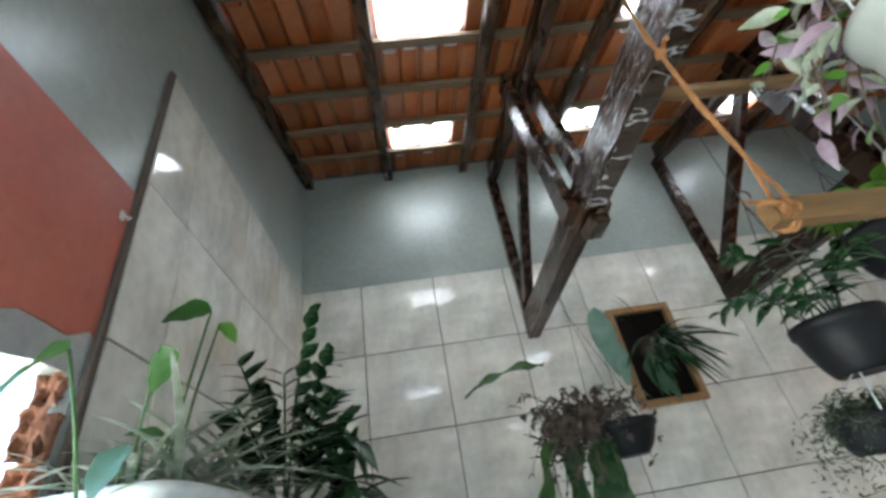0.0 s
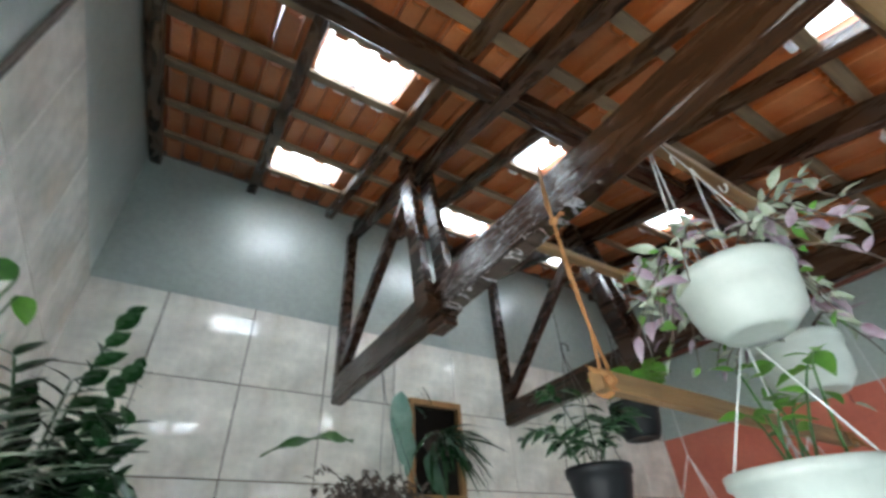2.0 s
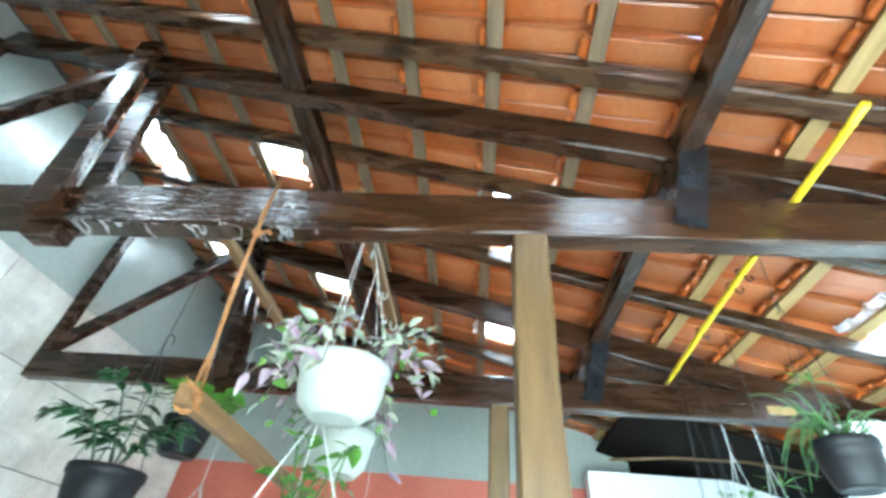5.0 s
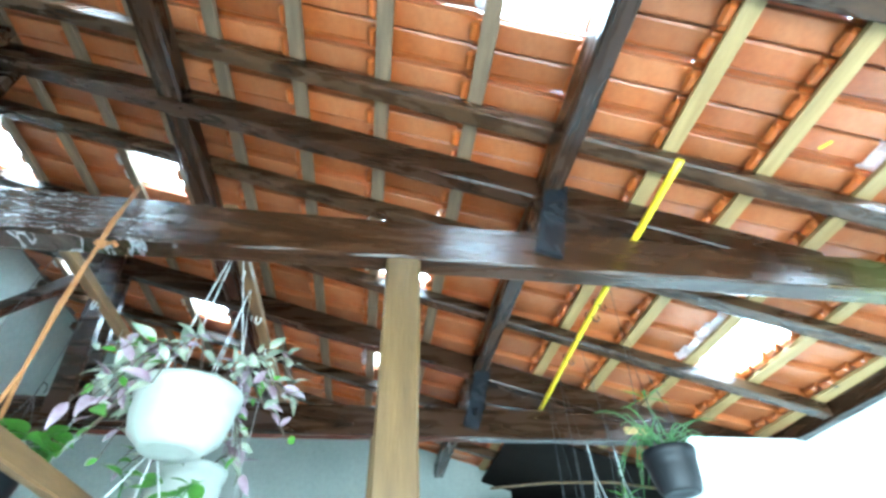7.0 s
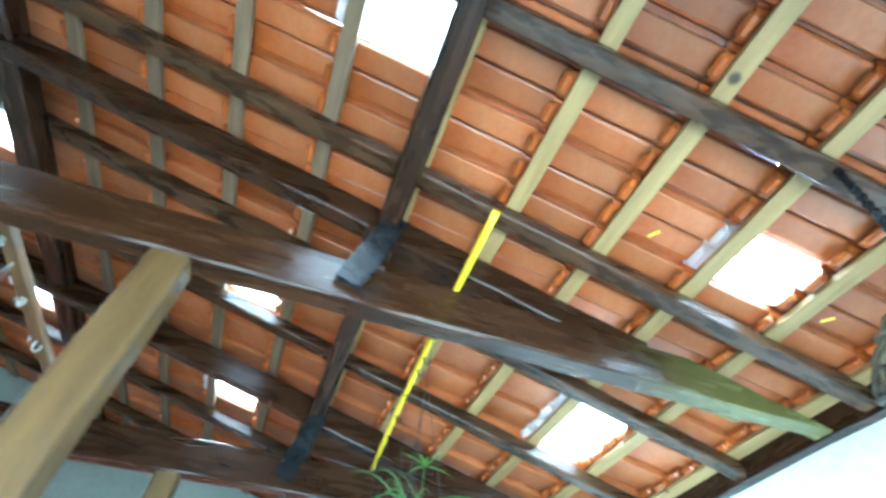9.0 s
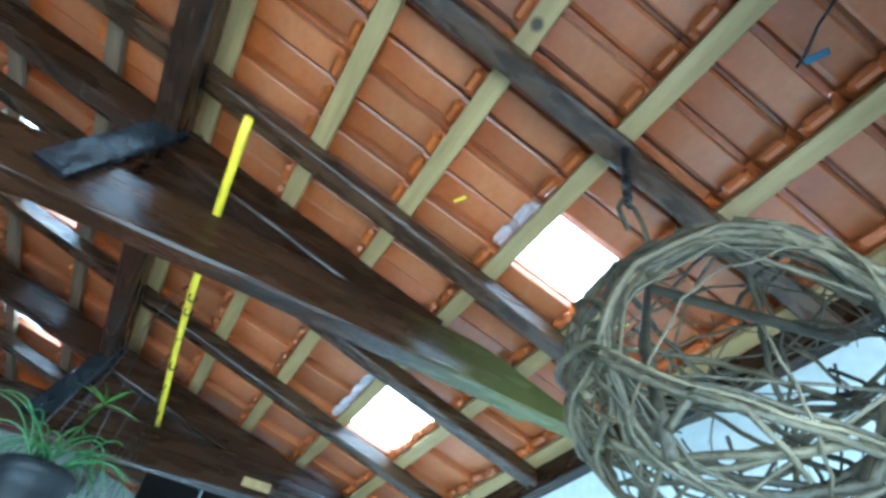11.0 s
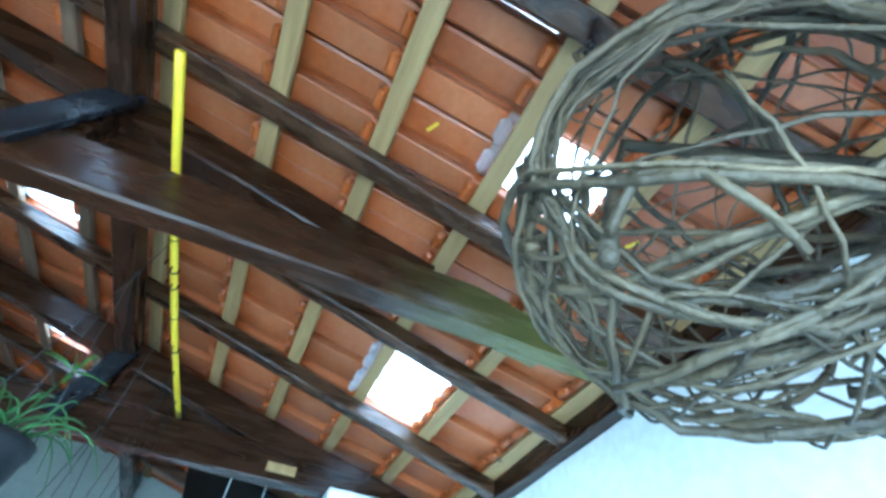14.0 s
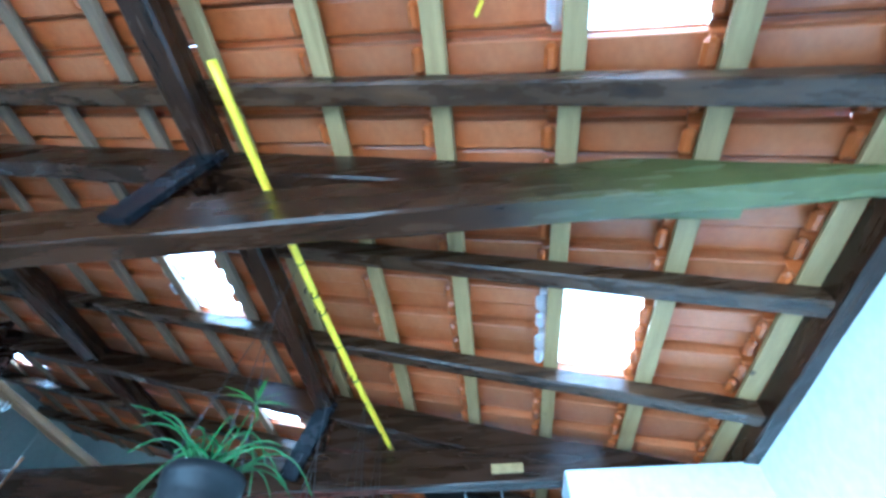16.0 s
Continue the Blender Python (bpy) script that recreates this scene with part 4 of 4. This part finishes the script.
for base, az, reach, rise in (((0.0, 0.0, 0.14), 20, 0.05, 0.56), ((-0.02, 0.0, 0.14), 260, 0.22, 0.24), ((0.0, -0.02, 0.14), 280, 0.10, 0.33), ((0.0, 0.02, 0.14), 30, 0.15, 0.25), ((0.02, 0.0, 0.14), 320, 0.16, 0.26), ((0.0, 0.0, 0.14), 200, 0.06, 0.32), ((-0.02, -0.03, 0.14), 240, 0.13, 0.36), ((0.02, -0.01, 0.14), 345, 0.10, 0.40), ((-0.03, 0.0, 0.14), 180, 0.12, 0.26), ((0.01, 0.03, 0.14), 70, 0.12, 0.33)):
    s = [Vector(base) + Vector((math.cos(radians(az)) * reach * q ** 1.6, math.sin(radians(az)) * reach * q ** 1.6, rise * (q * 1.2 - 0.2 * q * q))) for q in [i / 10 for i in range(11)]]
    lines.append(s)
    for i in range(3, 11):
        for sd in (-1, 1):
            places.append(aim(s[i], az + sd * 65 + r.uniform(-12, 12), 25, sd * 20, r.uniform(0.8, 1.1) * (0.75 if i > 9 else 1)))
stems(t, lines, 0.0045, M_DGREEN, "thick dark stem")
leaves(t, "glossy_leaf", leaf_mesh("glossy_leaf", 0.098, 0.046, M_DGREEN, 0.15, 0.2, 5), M_DGREEN, places)
t = thing("potted_plant", "black pot with a bushy rosette of broad dark leaves", "plant", "", (-0.92, 3.94, 1.385))
pot_part(t, 0.085, 0.065, 0.14, 0.14, M_BLACKPOT, "black plastic pot")
drac = [aim((r.uniform(-.03, .03), r.uniform(-.03, .03), 0.14 + r.uniform(0, .22)), r.uniform(0, 360), r.uniform(-15, 65), r.uniform(-20, 20), r.uniform(0.7, 1.15)) for k in range(80)]
leaves(t, "broad_blade", leaf_mesh("broad_blade", 0.16, 0.032, M_DGREEN, 0.25, 0.6, 8, 0.6), M_DGREEN, drac)
g = Geo()
tube(g, [(0, 0, 0.12), (0.005, 0.0, 0.25), (0, 0.005, 0.38)], 0.008, 7, 0.7)
part("stem", g.mesh("stem", M_DGREEN, True), t)

# ---- woven twig ball ----
BALL, BALL_R = Vector((-0.668, 0.751, 1.947)), 0.230
CAP, CAP_ANGLE = Vector((-0.593, 0.717, -0.366)).normalized(), radians(44)
ball = thing("twig_ball", "large open ball woven from grey-brown vine twigs, hung on a chain", "lamp shade", "", BALL)
r = random.Random(11)


def great_twig(rad, n=40, span=2 * math.pi, wob=0.10, axis=None, start=None, thick=True):
    ax = axis or Vector((r.gauss(0, 1), r.gauss(0, 1), r.gauss(0, 1))).normalized()
    u = ax.orthogonal().normalized()
    v = ax.cross(u)
    s = start if start is not None else r.uniform(0, 6.28)
    off, ph, f = r.uniform(-0.45, 0.45), r.uniform(0, 6.28), r.choice((1, 2, 3))
    pts = []
    for i in range(n):
        a = s + span * i / (n - 1)
        d = (u * math.cos(a) + v * math.sin(a) + ax * (off + wob * math.sin(f * a + ph))).normalized()
        near = math.acos(max(-1.0, min(1.0, d.dot(CAP))))
        if near < CAP_ANGLE and thick:      # twigs bend round the open mouth
            side = (d - CAP * d.dot(CAP)).normalized()
            d = CAP * math.cos(CAP_ANGLE + 0.12 * (near / CAP_ANGLE - 0.5)) + side * math.sin(CAP_ANGLE + 0.12 * (near / CAP_ANGLE - 0.5))
        pts.append(d * rad * (1 + 0.045 * noise.noise(d * 2.5 + Vector((ph, 0, 0)))) + noise.noise_vector(d * 7.0 + Vector((ph, 3, off))) * 0.008)
    return pts


for k in range(40):
    g = Geo()
    tube(g, great_twig(BALL_R * r.uniform(0.93, 1.0), 44, r.uniform(3.0, 6.6), thick=k % 6 > 0), r.choice((0.0022, 0.0028, 0.0036, 0.0044, 0.0054, 0.0066)) if k % 6 else 0.002, 7, r.uniform(0.5, 0.9))
    part("twig", g.mesh("twig", M_TWIG, True), ball)
for k in range(34):     # short broken ends and cross pieces
    g = Geo()
    tube(g, great_twig(BALL_R * r.uniform(0.80, 1.0), 14, r.uniform(0.5, 1.5), 0.25), r.choice((0.0016, 0.0022, 0.0035, 0.0050, 0.0075)), 7, r.uniform(0.3, 0.8))
    part("twig", g.mesh("twig", M_TWIG, True), ball)
for k in range(7):     # the thicker crown of twigs round the hanging point
    g = Geo()
    tube(g, great_twig(BALL_R * r.uniform(0.95, 1.03), 50, r.uniform(4.0, 6.2), 0.05, Vector((r.uniform(-.45, .2), r.uniform(-.2, .45), 1)).normalized()), r.choice((0.0032, 0.0042, 0.0056, 0.0066)), 7, 0.7)
    part("twig", g.mesh("twig", M_TWIG, True), ball)
# bundles of heavier vines wound across the front
WOUND = (((0.034, 0.224, -0.023), (-0.042, 0.199, -0.102), (-0.09, 0.159, -0.137), (-0.125, 0.109, -0.157), (-0.147, 0.038, -0.17), (-0.157, -0.086, -0.141)),
         ((0.086, 0.178, -0.114), (0.043, 0.157, -0.16), (-0.064, 0.127, -0.178), (-0.111, 0.092, -0.177), (-0.142, 0.02, -0.178), (-0.137, -0.088, -0.159)),
         ((0.097, 0.112, -0.173), (0.001, 0.106, -0.202), (-0.058, 0.088, -0.202), (-0.115, 0.051, -0.19), (-0.151, -0.047, -0.164)),
         ((-0.002, 0.187, -0.13), (-0.052, 0.191, -0.114), (-0.076, 0.168, -0.134), (-0.076, 0.138, -0.165), (-0.068, 0.104, -0.191)))
for line, count in zip(WOUND, (3, 2, 2, 1)):
    for k in range(count):
        jig = Vector((r.uniform(-.012, .012), r.uniform(-.012, .012), r.uniform(-.012, .012)))
        g, pts = Geo(), []
        for i in range(len(line) - 1):
            for q in range(5):
                p = Vector(line[i]).lerp(Vector(line[i + 1]), q / 5)
                pts.append(p.normalized() * (BALL_R * 1.0) + jig + noise.noise_vector(p * 14.0 + jig * 90) * 0.010)
        tube(g, pts, r.choice((0.0030, 0.0038, 0.0050)), 8, r.uniform(0.6, 0.9))
        part("vine", g.mesh("vine", M_TWIG, True), ball, "heavier vine wound across the ball")
g = Geo()
tube(g, [(-0.12, -0.20, 0.10), (0.02, 0.06, 0.18), (0.04, 0.10, 0.05), (0.0, 0.20, -0.17)], 0.010, 8, 0.8)
part("branch", g.mesh("branch", M_TWIG, True), ball, "thicker inner branch")
g = Geo()
for s in (-1, 1):
    tube(g, [(-0.035, 0.13 + 0.025 * s, 0.215), (-0.04, 0.135 + 0.030 * s, 0.265), (-0.045, 0.135 + 0.016 * s, 0.295), (-0.045, 0.135, 0.302)], 0.0045, 7)
part("hanging_loop", g.mesh("hanging_loop", M_TWIG, True), ball, "bent twig loop at the top")
g = Geo()
a, b = Vector((-0.045, 0.135, 0.30)), Vector((-0.065, 0.06, roofz(0.814) - 0.080 - BALL.z))
n = max(4, int((b - a).length / 0.016))
for i in range(n + 1):
    c = a.lerp(b, i / n)
    ring = [c + Vector((0.008 * math.cos(q) if i % 2 else 0, 0 if i % 2 else 0.008 * math.cos(q), 0.013 * math.sin(q))) for q in [w * math.pi / 4 for w in range(9)]]
    tube(g, ring, 0.0036, 6)
part("chain", g.mesh("chain", M_BLACK, True), ball, "short black chain")

# ---- wall tiles ----
TP = 0.4585
J = 0.0032


def wall_tile_mesh(w, h, axis):
    g = Geo()
    if axis == "y":
        chamfer_box(g, (0, -0.010, 0), (w, 0, h), 0.0015)
    else:
        chamfer_box(g, (0, 0, 0), (0.010, w, h), 0.0015)
    return g.mesh("wall_tile", M_TILE)


def cuts(lo, hi, first, step):
    c = [lo]
    q = first
    while q <= lo + 0.01:
        q += step
    while q < hi - 0.01:
        c.append(q)
        q += step
    return c + [hi]


made = {}
zs = cuts(0.0, TILE_TOP, TILE_TOP - TP * 6, TP)
for parent, axis, us, skip in ((wall_back, "y", cuts(WALL_L + 0.011, WALL_F - 0.005, -0.970, TP), None), (wall_left, "x", cuts(3.43, WALL_B - 0.001, 3.645, TP), None)):
    for i in range(len(us) - 1):
        for k in range(len(zs) - 1):
            w, h = round(us[i + 1] - us[i] - 2 * J, 4), round(zs[k + 1] - zs[k] - 2 * J, 4)
            key = (axis, w, h)
            if key not in made:
                made[key] = wall_tile_mesh(w, h, axis)
            at = (us[i] + J, WALL_B - 0.003, zs[k] + J) if axis == "y" else (WALL_L + 0.003, us[i] + J, zs[k] + J)
            part("wall_tile", made[key], parent, "", pose(*at))
g = Geo()
chamfer_box(g, (WALL_L + 0.002, WALL_B - 0.0055, 0), (WALL_F - 0.005, WALL_B - 0.001, TILE_TOP - 0.001), 0)
part("grout", g.mesh("grout", M_GROUT), wall_back)
g = Geo()
chamfer_box(g, (WALL_L + 0.001, 3.418, 0), (WALL_L + 0.0055, WALL_B - 0.002, TILE_TOP - 0.001), 0)
part("grout", g.mesh("grout", M_GROUT), wall_left)
g = Geo()
chamfer_box(g, (WALL_L + 0.001, 3.404, 0), (WALL_L + 0.014, 3.426, TILE_TOP), 0.002)
part("tile_edge", g.mesh("tile_edge", M_GROUT), wall_left, "dark raw tile edge")

# broken hollow bricks in the side of the opening
def broken_brick(seed):
    """A snapped hollow brick: uneven broken face with open round cells."""
    g = Geo()
    nu, nv = 15, 9
    vs, fs = [], []
    for i in range(nu):
        for k in range(nv):
            x, z = -0.049 + 0.047 * i / (nu - 1), 0.003 + 0.090 * k / (nv - 1)
            cell = max(0.0, 1 - ((((x + 0.049) % 0.036) - 0.018) / 0.013) ** 2 - (((z - 0.003) % 0.045 - 0.0225) / 0.016) ** 2)
            q = Vector((x * 30, z * 30, seed * 9.7))
            vs.append((x, -0.030 + 0.016 * noise.noise(q) + 0.010 * noise.noise(q * 2.7) + 0.034 * min(1.0, 2 * cell) * max(0.0, noise.noise(Vector((i // 5 * 3.3, k // 5 * 2.7, seed * 4.1))) + 0.6), z))
    for i in range(nu - 1):
        for k in range(nv - 1):
            a = i * nv + k
            fs.append((a, a + nv, a + nv + 1, a + 1))
    g.add(vs, fs)
    chamfer_box(g, (-0.049, 0.004, 0.003), (-0.002, 0.05, 0.093), 0.004)
    return g.mesh("brick", M_BRICK)


brick_set = [broken_brick(q) for q in range(4)]
for k in range(19):
    part("brick", brick_set[k % 4], wall_left, "", pose(WALL_L, OPEN_Y1 - 0.004 + rng.uniform(-0.018, 0.008), 0.02 + 0.0965 * k, 0, rng.uniform(-3, 3), rng.uniform(-7, 7)))

# ---- roof tiles ----
roof = tagged(new("roof"), "pitched roof of glossy orange clay tiles with some clear ones", "roof", "", "structure")
roof.location = (0, 0, 0)


def roof_tile_mesh(name, material):
    """One clay tile seen from below: local x across, y up the slope from its batten, z out of the roof."""
    g = Geo()
    w = COL
    prof = [(0.000, 0.030), (0.005, 0.030), (0.008, 0.003), (0.012, 0.000), (0.084, 0.000), (0.088, 0.003), (0.091, 0.040), (0.098, 0.040), (0.102, 0.024), (0.110, 0.020), (0.176, 0.020), (0.186, 0.023), (0.192, 0.036), (w, 0.036)]
    ys = ((-0.352, 0.024), (-0.15, 0.010), (0.050, 0.0))
    vs, fs = [], []
    n = len(prof)
    for y, dz in ys:
        vs += [(x, y, dz + z) for x, z in prof] + [(x, y, dz + z + 0.012) for x, z in prof]
    for j in range(len(ys) - 1):
        a, b = j * 2 * n, (j + 1) * 2 * n
        for i in range(n - 1):
            fs.append((a + i, a + i + 1, b + i + 1, b + i))
            fs.append((a + n + i, b + n + i, b + n + i + 1, a + n + i + 1))
    for a in (0, (len(ys) - 1) * 2 * n):
        for i in range(n - 1):
            fs.append((a + i, a + n + i, a + n + i + 1, a + i + 1))
    g.add(vs, fs)
    for x0, x1, z in ((0.012, 0.078, 0.0), (0.112, 0.180, 0.014)):
        chamfer_box(g, (x0, 0.030, z - 0.022), (x1, 0.062, z + 0.006), 0.010)
    for x0, x1, z in ((0.010, 0.086, 0.0), (0.106, 0.184, 0.020)):      # rolled lip at the low end
        chamfer_box(g, (x0, -0.352, z + 0.013), (x1, -0.336, z + 0.030), 0.004)
    return g.mesh(name, material)


tile_me = roof_tile_mesh("roof_tile", M_TERRA)
clear_me = roof_tile_mesh("clear_tile", M_CLEAR)
# clear tiles: (column range in x, batten rows)
CLEAR = [(-0.66, -0.25, 14), (-0.66, -0.25, 11), (-0.87, -0.45, 6), (-0.47, -0.25, 2),
         (0.60, 0.90, 14), (0.60, 0.70, 11), (0.60, 0.90, 7), (0.60, 0.90, 2),
         (1.72, 1.95, 14), (1.72, 1.95, 11), (1.80, 2.05, 7)]
rest = Geo()
tilt = Euler((radians(PITCH_DEG), 0, 0)).to_matrix().to_4x4()
count = 0
for k, y in enumerate(BATTENS):
    for c in range(-4, 27):
        x = COL0 + COL * c
        mid = x + COL / 2
        m = Matrix.Translation((x, y, roofz(y) + 0.002)) @ tilt @ Euler((0, 0, rng.uniform(-0.006, 0.006))).to_matrix().to_4x4()
        if any(x0 < mid < x1 and k == row for x0, x1, row in CLEAR):
            q = part("clear_tile", clear_me, roof, "clear plastic roof tile", m)
        elif mid < 2.35 and count < 300:
            part("roof_tile", tile_me, roof, "", m)
            count += 1
        else:
            rest.add([v.co for v in tile_me.vertices], [tuple(q.vertices) for q in tile_me.polygons], m)
tagged(part("far_roof_tiles", rest.mesh("far_roof_tiles", M_TERRA), roof), kind="stuff")


# added sheet: covers the far tiles and paints the gap's shade
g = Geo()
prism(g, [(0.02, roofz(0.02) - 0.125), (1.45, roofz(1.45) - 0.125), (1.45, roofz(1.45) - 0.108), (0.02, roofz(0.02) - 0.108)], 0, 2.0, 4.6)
structure("ceiling_boarding", g, M_VOID, "near-black sheet added under the roof as shade beyond the truss", "ceiling")

# added strip that blocks light leaking in under the end tiles
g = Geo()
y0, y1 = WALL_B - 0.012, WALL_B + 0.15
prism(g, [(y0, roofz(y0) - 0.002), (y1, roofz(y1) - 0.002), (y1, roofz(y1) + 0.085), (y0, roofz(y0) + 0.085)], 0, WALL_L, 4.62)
structure("eaves_filling", g, M_GROUT, "dark strip added over the wall top to stop light leaking in", "trim")

# ---- small things ----
def s_hook(at, material, label, size=0.05, turn=0.0, r=0.0028):
    g = Geo()
    pts = []
    for i in range(19):
        a = math.pi * 1.25 * (i / 9 - 1)
        up = i >= 9
        b = abs(a)
        pts.append((size * 0.24 * (1 - math.cos(b)) * (1 if up else -1), 0, (size * 0.28 * math.sin(b) + size * 0.22 * min(1, b)) * (1 if up else -1)))
    tube(g, pts, r, 6)
    h = tagged(new("s_hook", g.mesh("s_hook", material, True)), label, "hook", "hooks on the bars")
    h.matrix_world = pose(*at, 0, 0, turn)
    return h


for x, turn in ((0.10, 40), (0.36, 90), (0.44, 70), (0.78, 100)):
    y, z = rod_at(x)
    s_hook((x, y, z - 0.012), M_BLACK, "black bent wire hook on the yellow rod", 0.05, turn)
for x, y, turn in ((0.30, 2.872, 20), (0.56, 2.872, 60), (0.80, 2.872, 90), (0.52, 3.425, 10), (1.05, 3.425, 70)):
    s_hook((x, y, BAR_Z - 0.012), M_CORD, "white plastic hook hanging from the bar", 0.055, turn, 0.0035)
for at, label in (((-0.322, 1.005, roofz(1.005) - 0.002), "yellow chalk mark on the underside of a tile"), ((-0.325, 0.400, roofz(0.400) - 0.002), "short yellow chalk mark on the underside of a tile")):
    g = Geo()
    chamfer_box(g, (-0.020, -0.005, -0.0015), (0.020, 0.005, 0.0015), 0.001)
    c = tagged(part("chalk_mark", g.mesh("chalk_mark", M_YELLOW), None, label, Matrix.Translation(at) @ tilt @ Euler((0, 0, 0.5)).to_matrix().to_4x4()), label, "mark")
nail = thing("wall_hook", "small white plastic hook on the red painted wall", "hook", "", (WALL_L + 0.004, 3.380, 2.222))
g = Geo()
chamfer_box(g, (0.0, -0.008, -0.012), (0.005, 0.008, 0.016), 0.002)
part("plate", g.mesh("plate", M_CORD), nail)
g = Geo()
tube(g, [(0.004, 0, 0.0), (0.016, 0, -0.004), (0.020, 0, -0.014), (0.026, 0, -0.006)], 0.003, 6)
part("peg", g.mesh("peg", M_CORD, True), nail)
M_BLUE = surface("blue_tape", (0.03, 0.10, 0.17), (0.02, 0.07, 0.13), 0.5, 8)
g = Geo()
chamfer_box(g, (-0.022, -0.008, -0.0015), (0.022, 0.008, 0.0015), 0.001)
tagged(part("tape_strip", g.mesh("tape_strip", M_BLUE), None, "", Matrix.Translation((-1.092, 0.629, roofz(0.629) - 0.002)) @ tilt @ Euler((0, 0, 0.4)).to_matrix().to_4x4()), "short strip of blue tape stuck on a roof tile", "tape")
g = Geo()
tube(g, [(-1.057, 0.641, roofz(0.641) - 0.004), (-1.085, 0.655, roofz(0.655) - 0.012), (-1.128, 0.678, roofz(0.678) - 0.008), (-1.20, 0.70, roofz(0.70) - 0.006), (-1.33, 0.71, roofz(0.71) - 0.006)], 0.0032, 7)
tagged(new("black_cable", g.mesh("black_cable", M_BLACK, True)), "thin black cable running under the roof tiles", "cable")
g = Geo()
tube(g, [(2.2, 1.60, 2.362), (2.2, 1.2, 2.400), (2.2, 0.72, 2.405), (2.2, 0.095, 2.330)], 0.009, 8)
tagged(new("conduit", g.mesh("conduit", M_POST, True)), "thin reddish brown pipe under the near-black sheet", "pipe")
for x, y, z0 in ((1.52, 1.18, 1.95), (1.525, 1.02, 1.92)):
    q = thing("hanging_pot", "pale hanging pot on white cords beyond the truss", "plant", "pots hung beyond the truss", (x, y, z0))
    pot_part(q, 0.075, 0.055, 0.10, 0.0, M_WHITEPOT, "pale plastic pot")
    cords(q, 0.075, 0.0, (0, 0, 0.30), M_CORD, 0.0024, 3, 0.4, False)
    upward_cord(q, (0, 0, 0.29), (0, 0, roofz(y) - 0.075 - z0), M_CORD, 0.003)
    rr = random.Random(int(x * 90))
    ls = [arc((0, 0, -0.01), rr.uniform(0, 360), rr.uniform(0.04, 0.12), rr.uniform(0.06, 0.16), 6, 0.6) for k in range(9)]
    stems(q, ls, 0.0025, M_GREEN)
    leaves(q, "leaf", leaf_mesh("leaf", 0.05, 0.022, M_LIME, 0.2, 0.3, 5), M_LIME, [aim(p[i], rr.uniform(0, 360), rr.uniform(-20, 40), 0, rr.uniform(0.7, 1.2)) for p in ls for i in (3, 4, 5)])
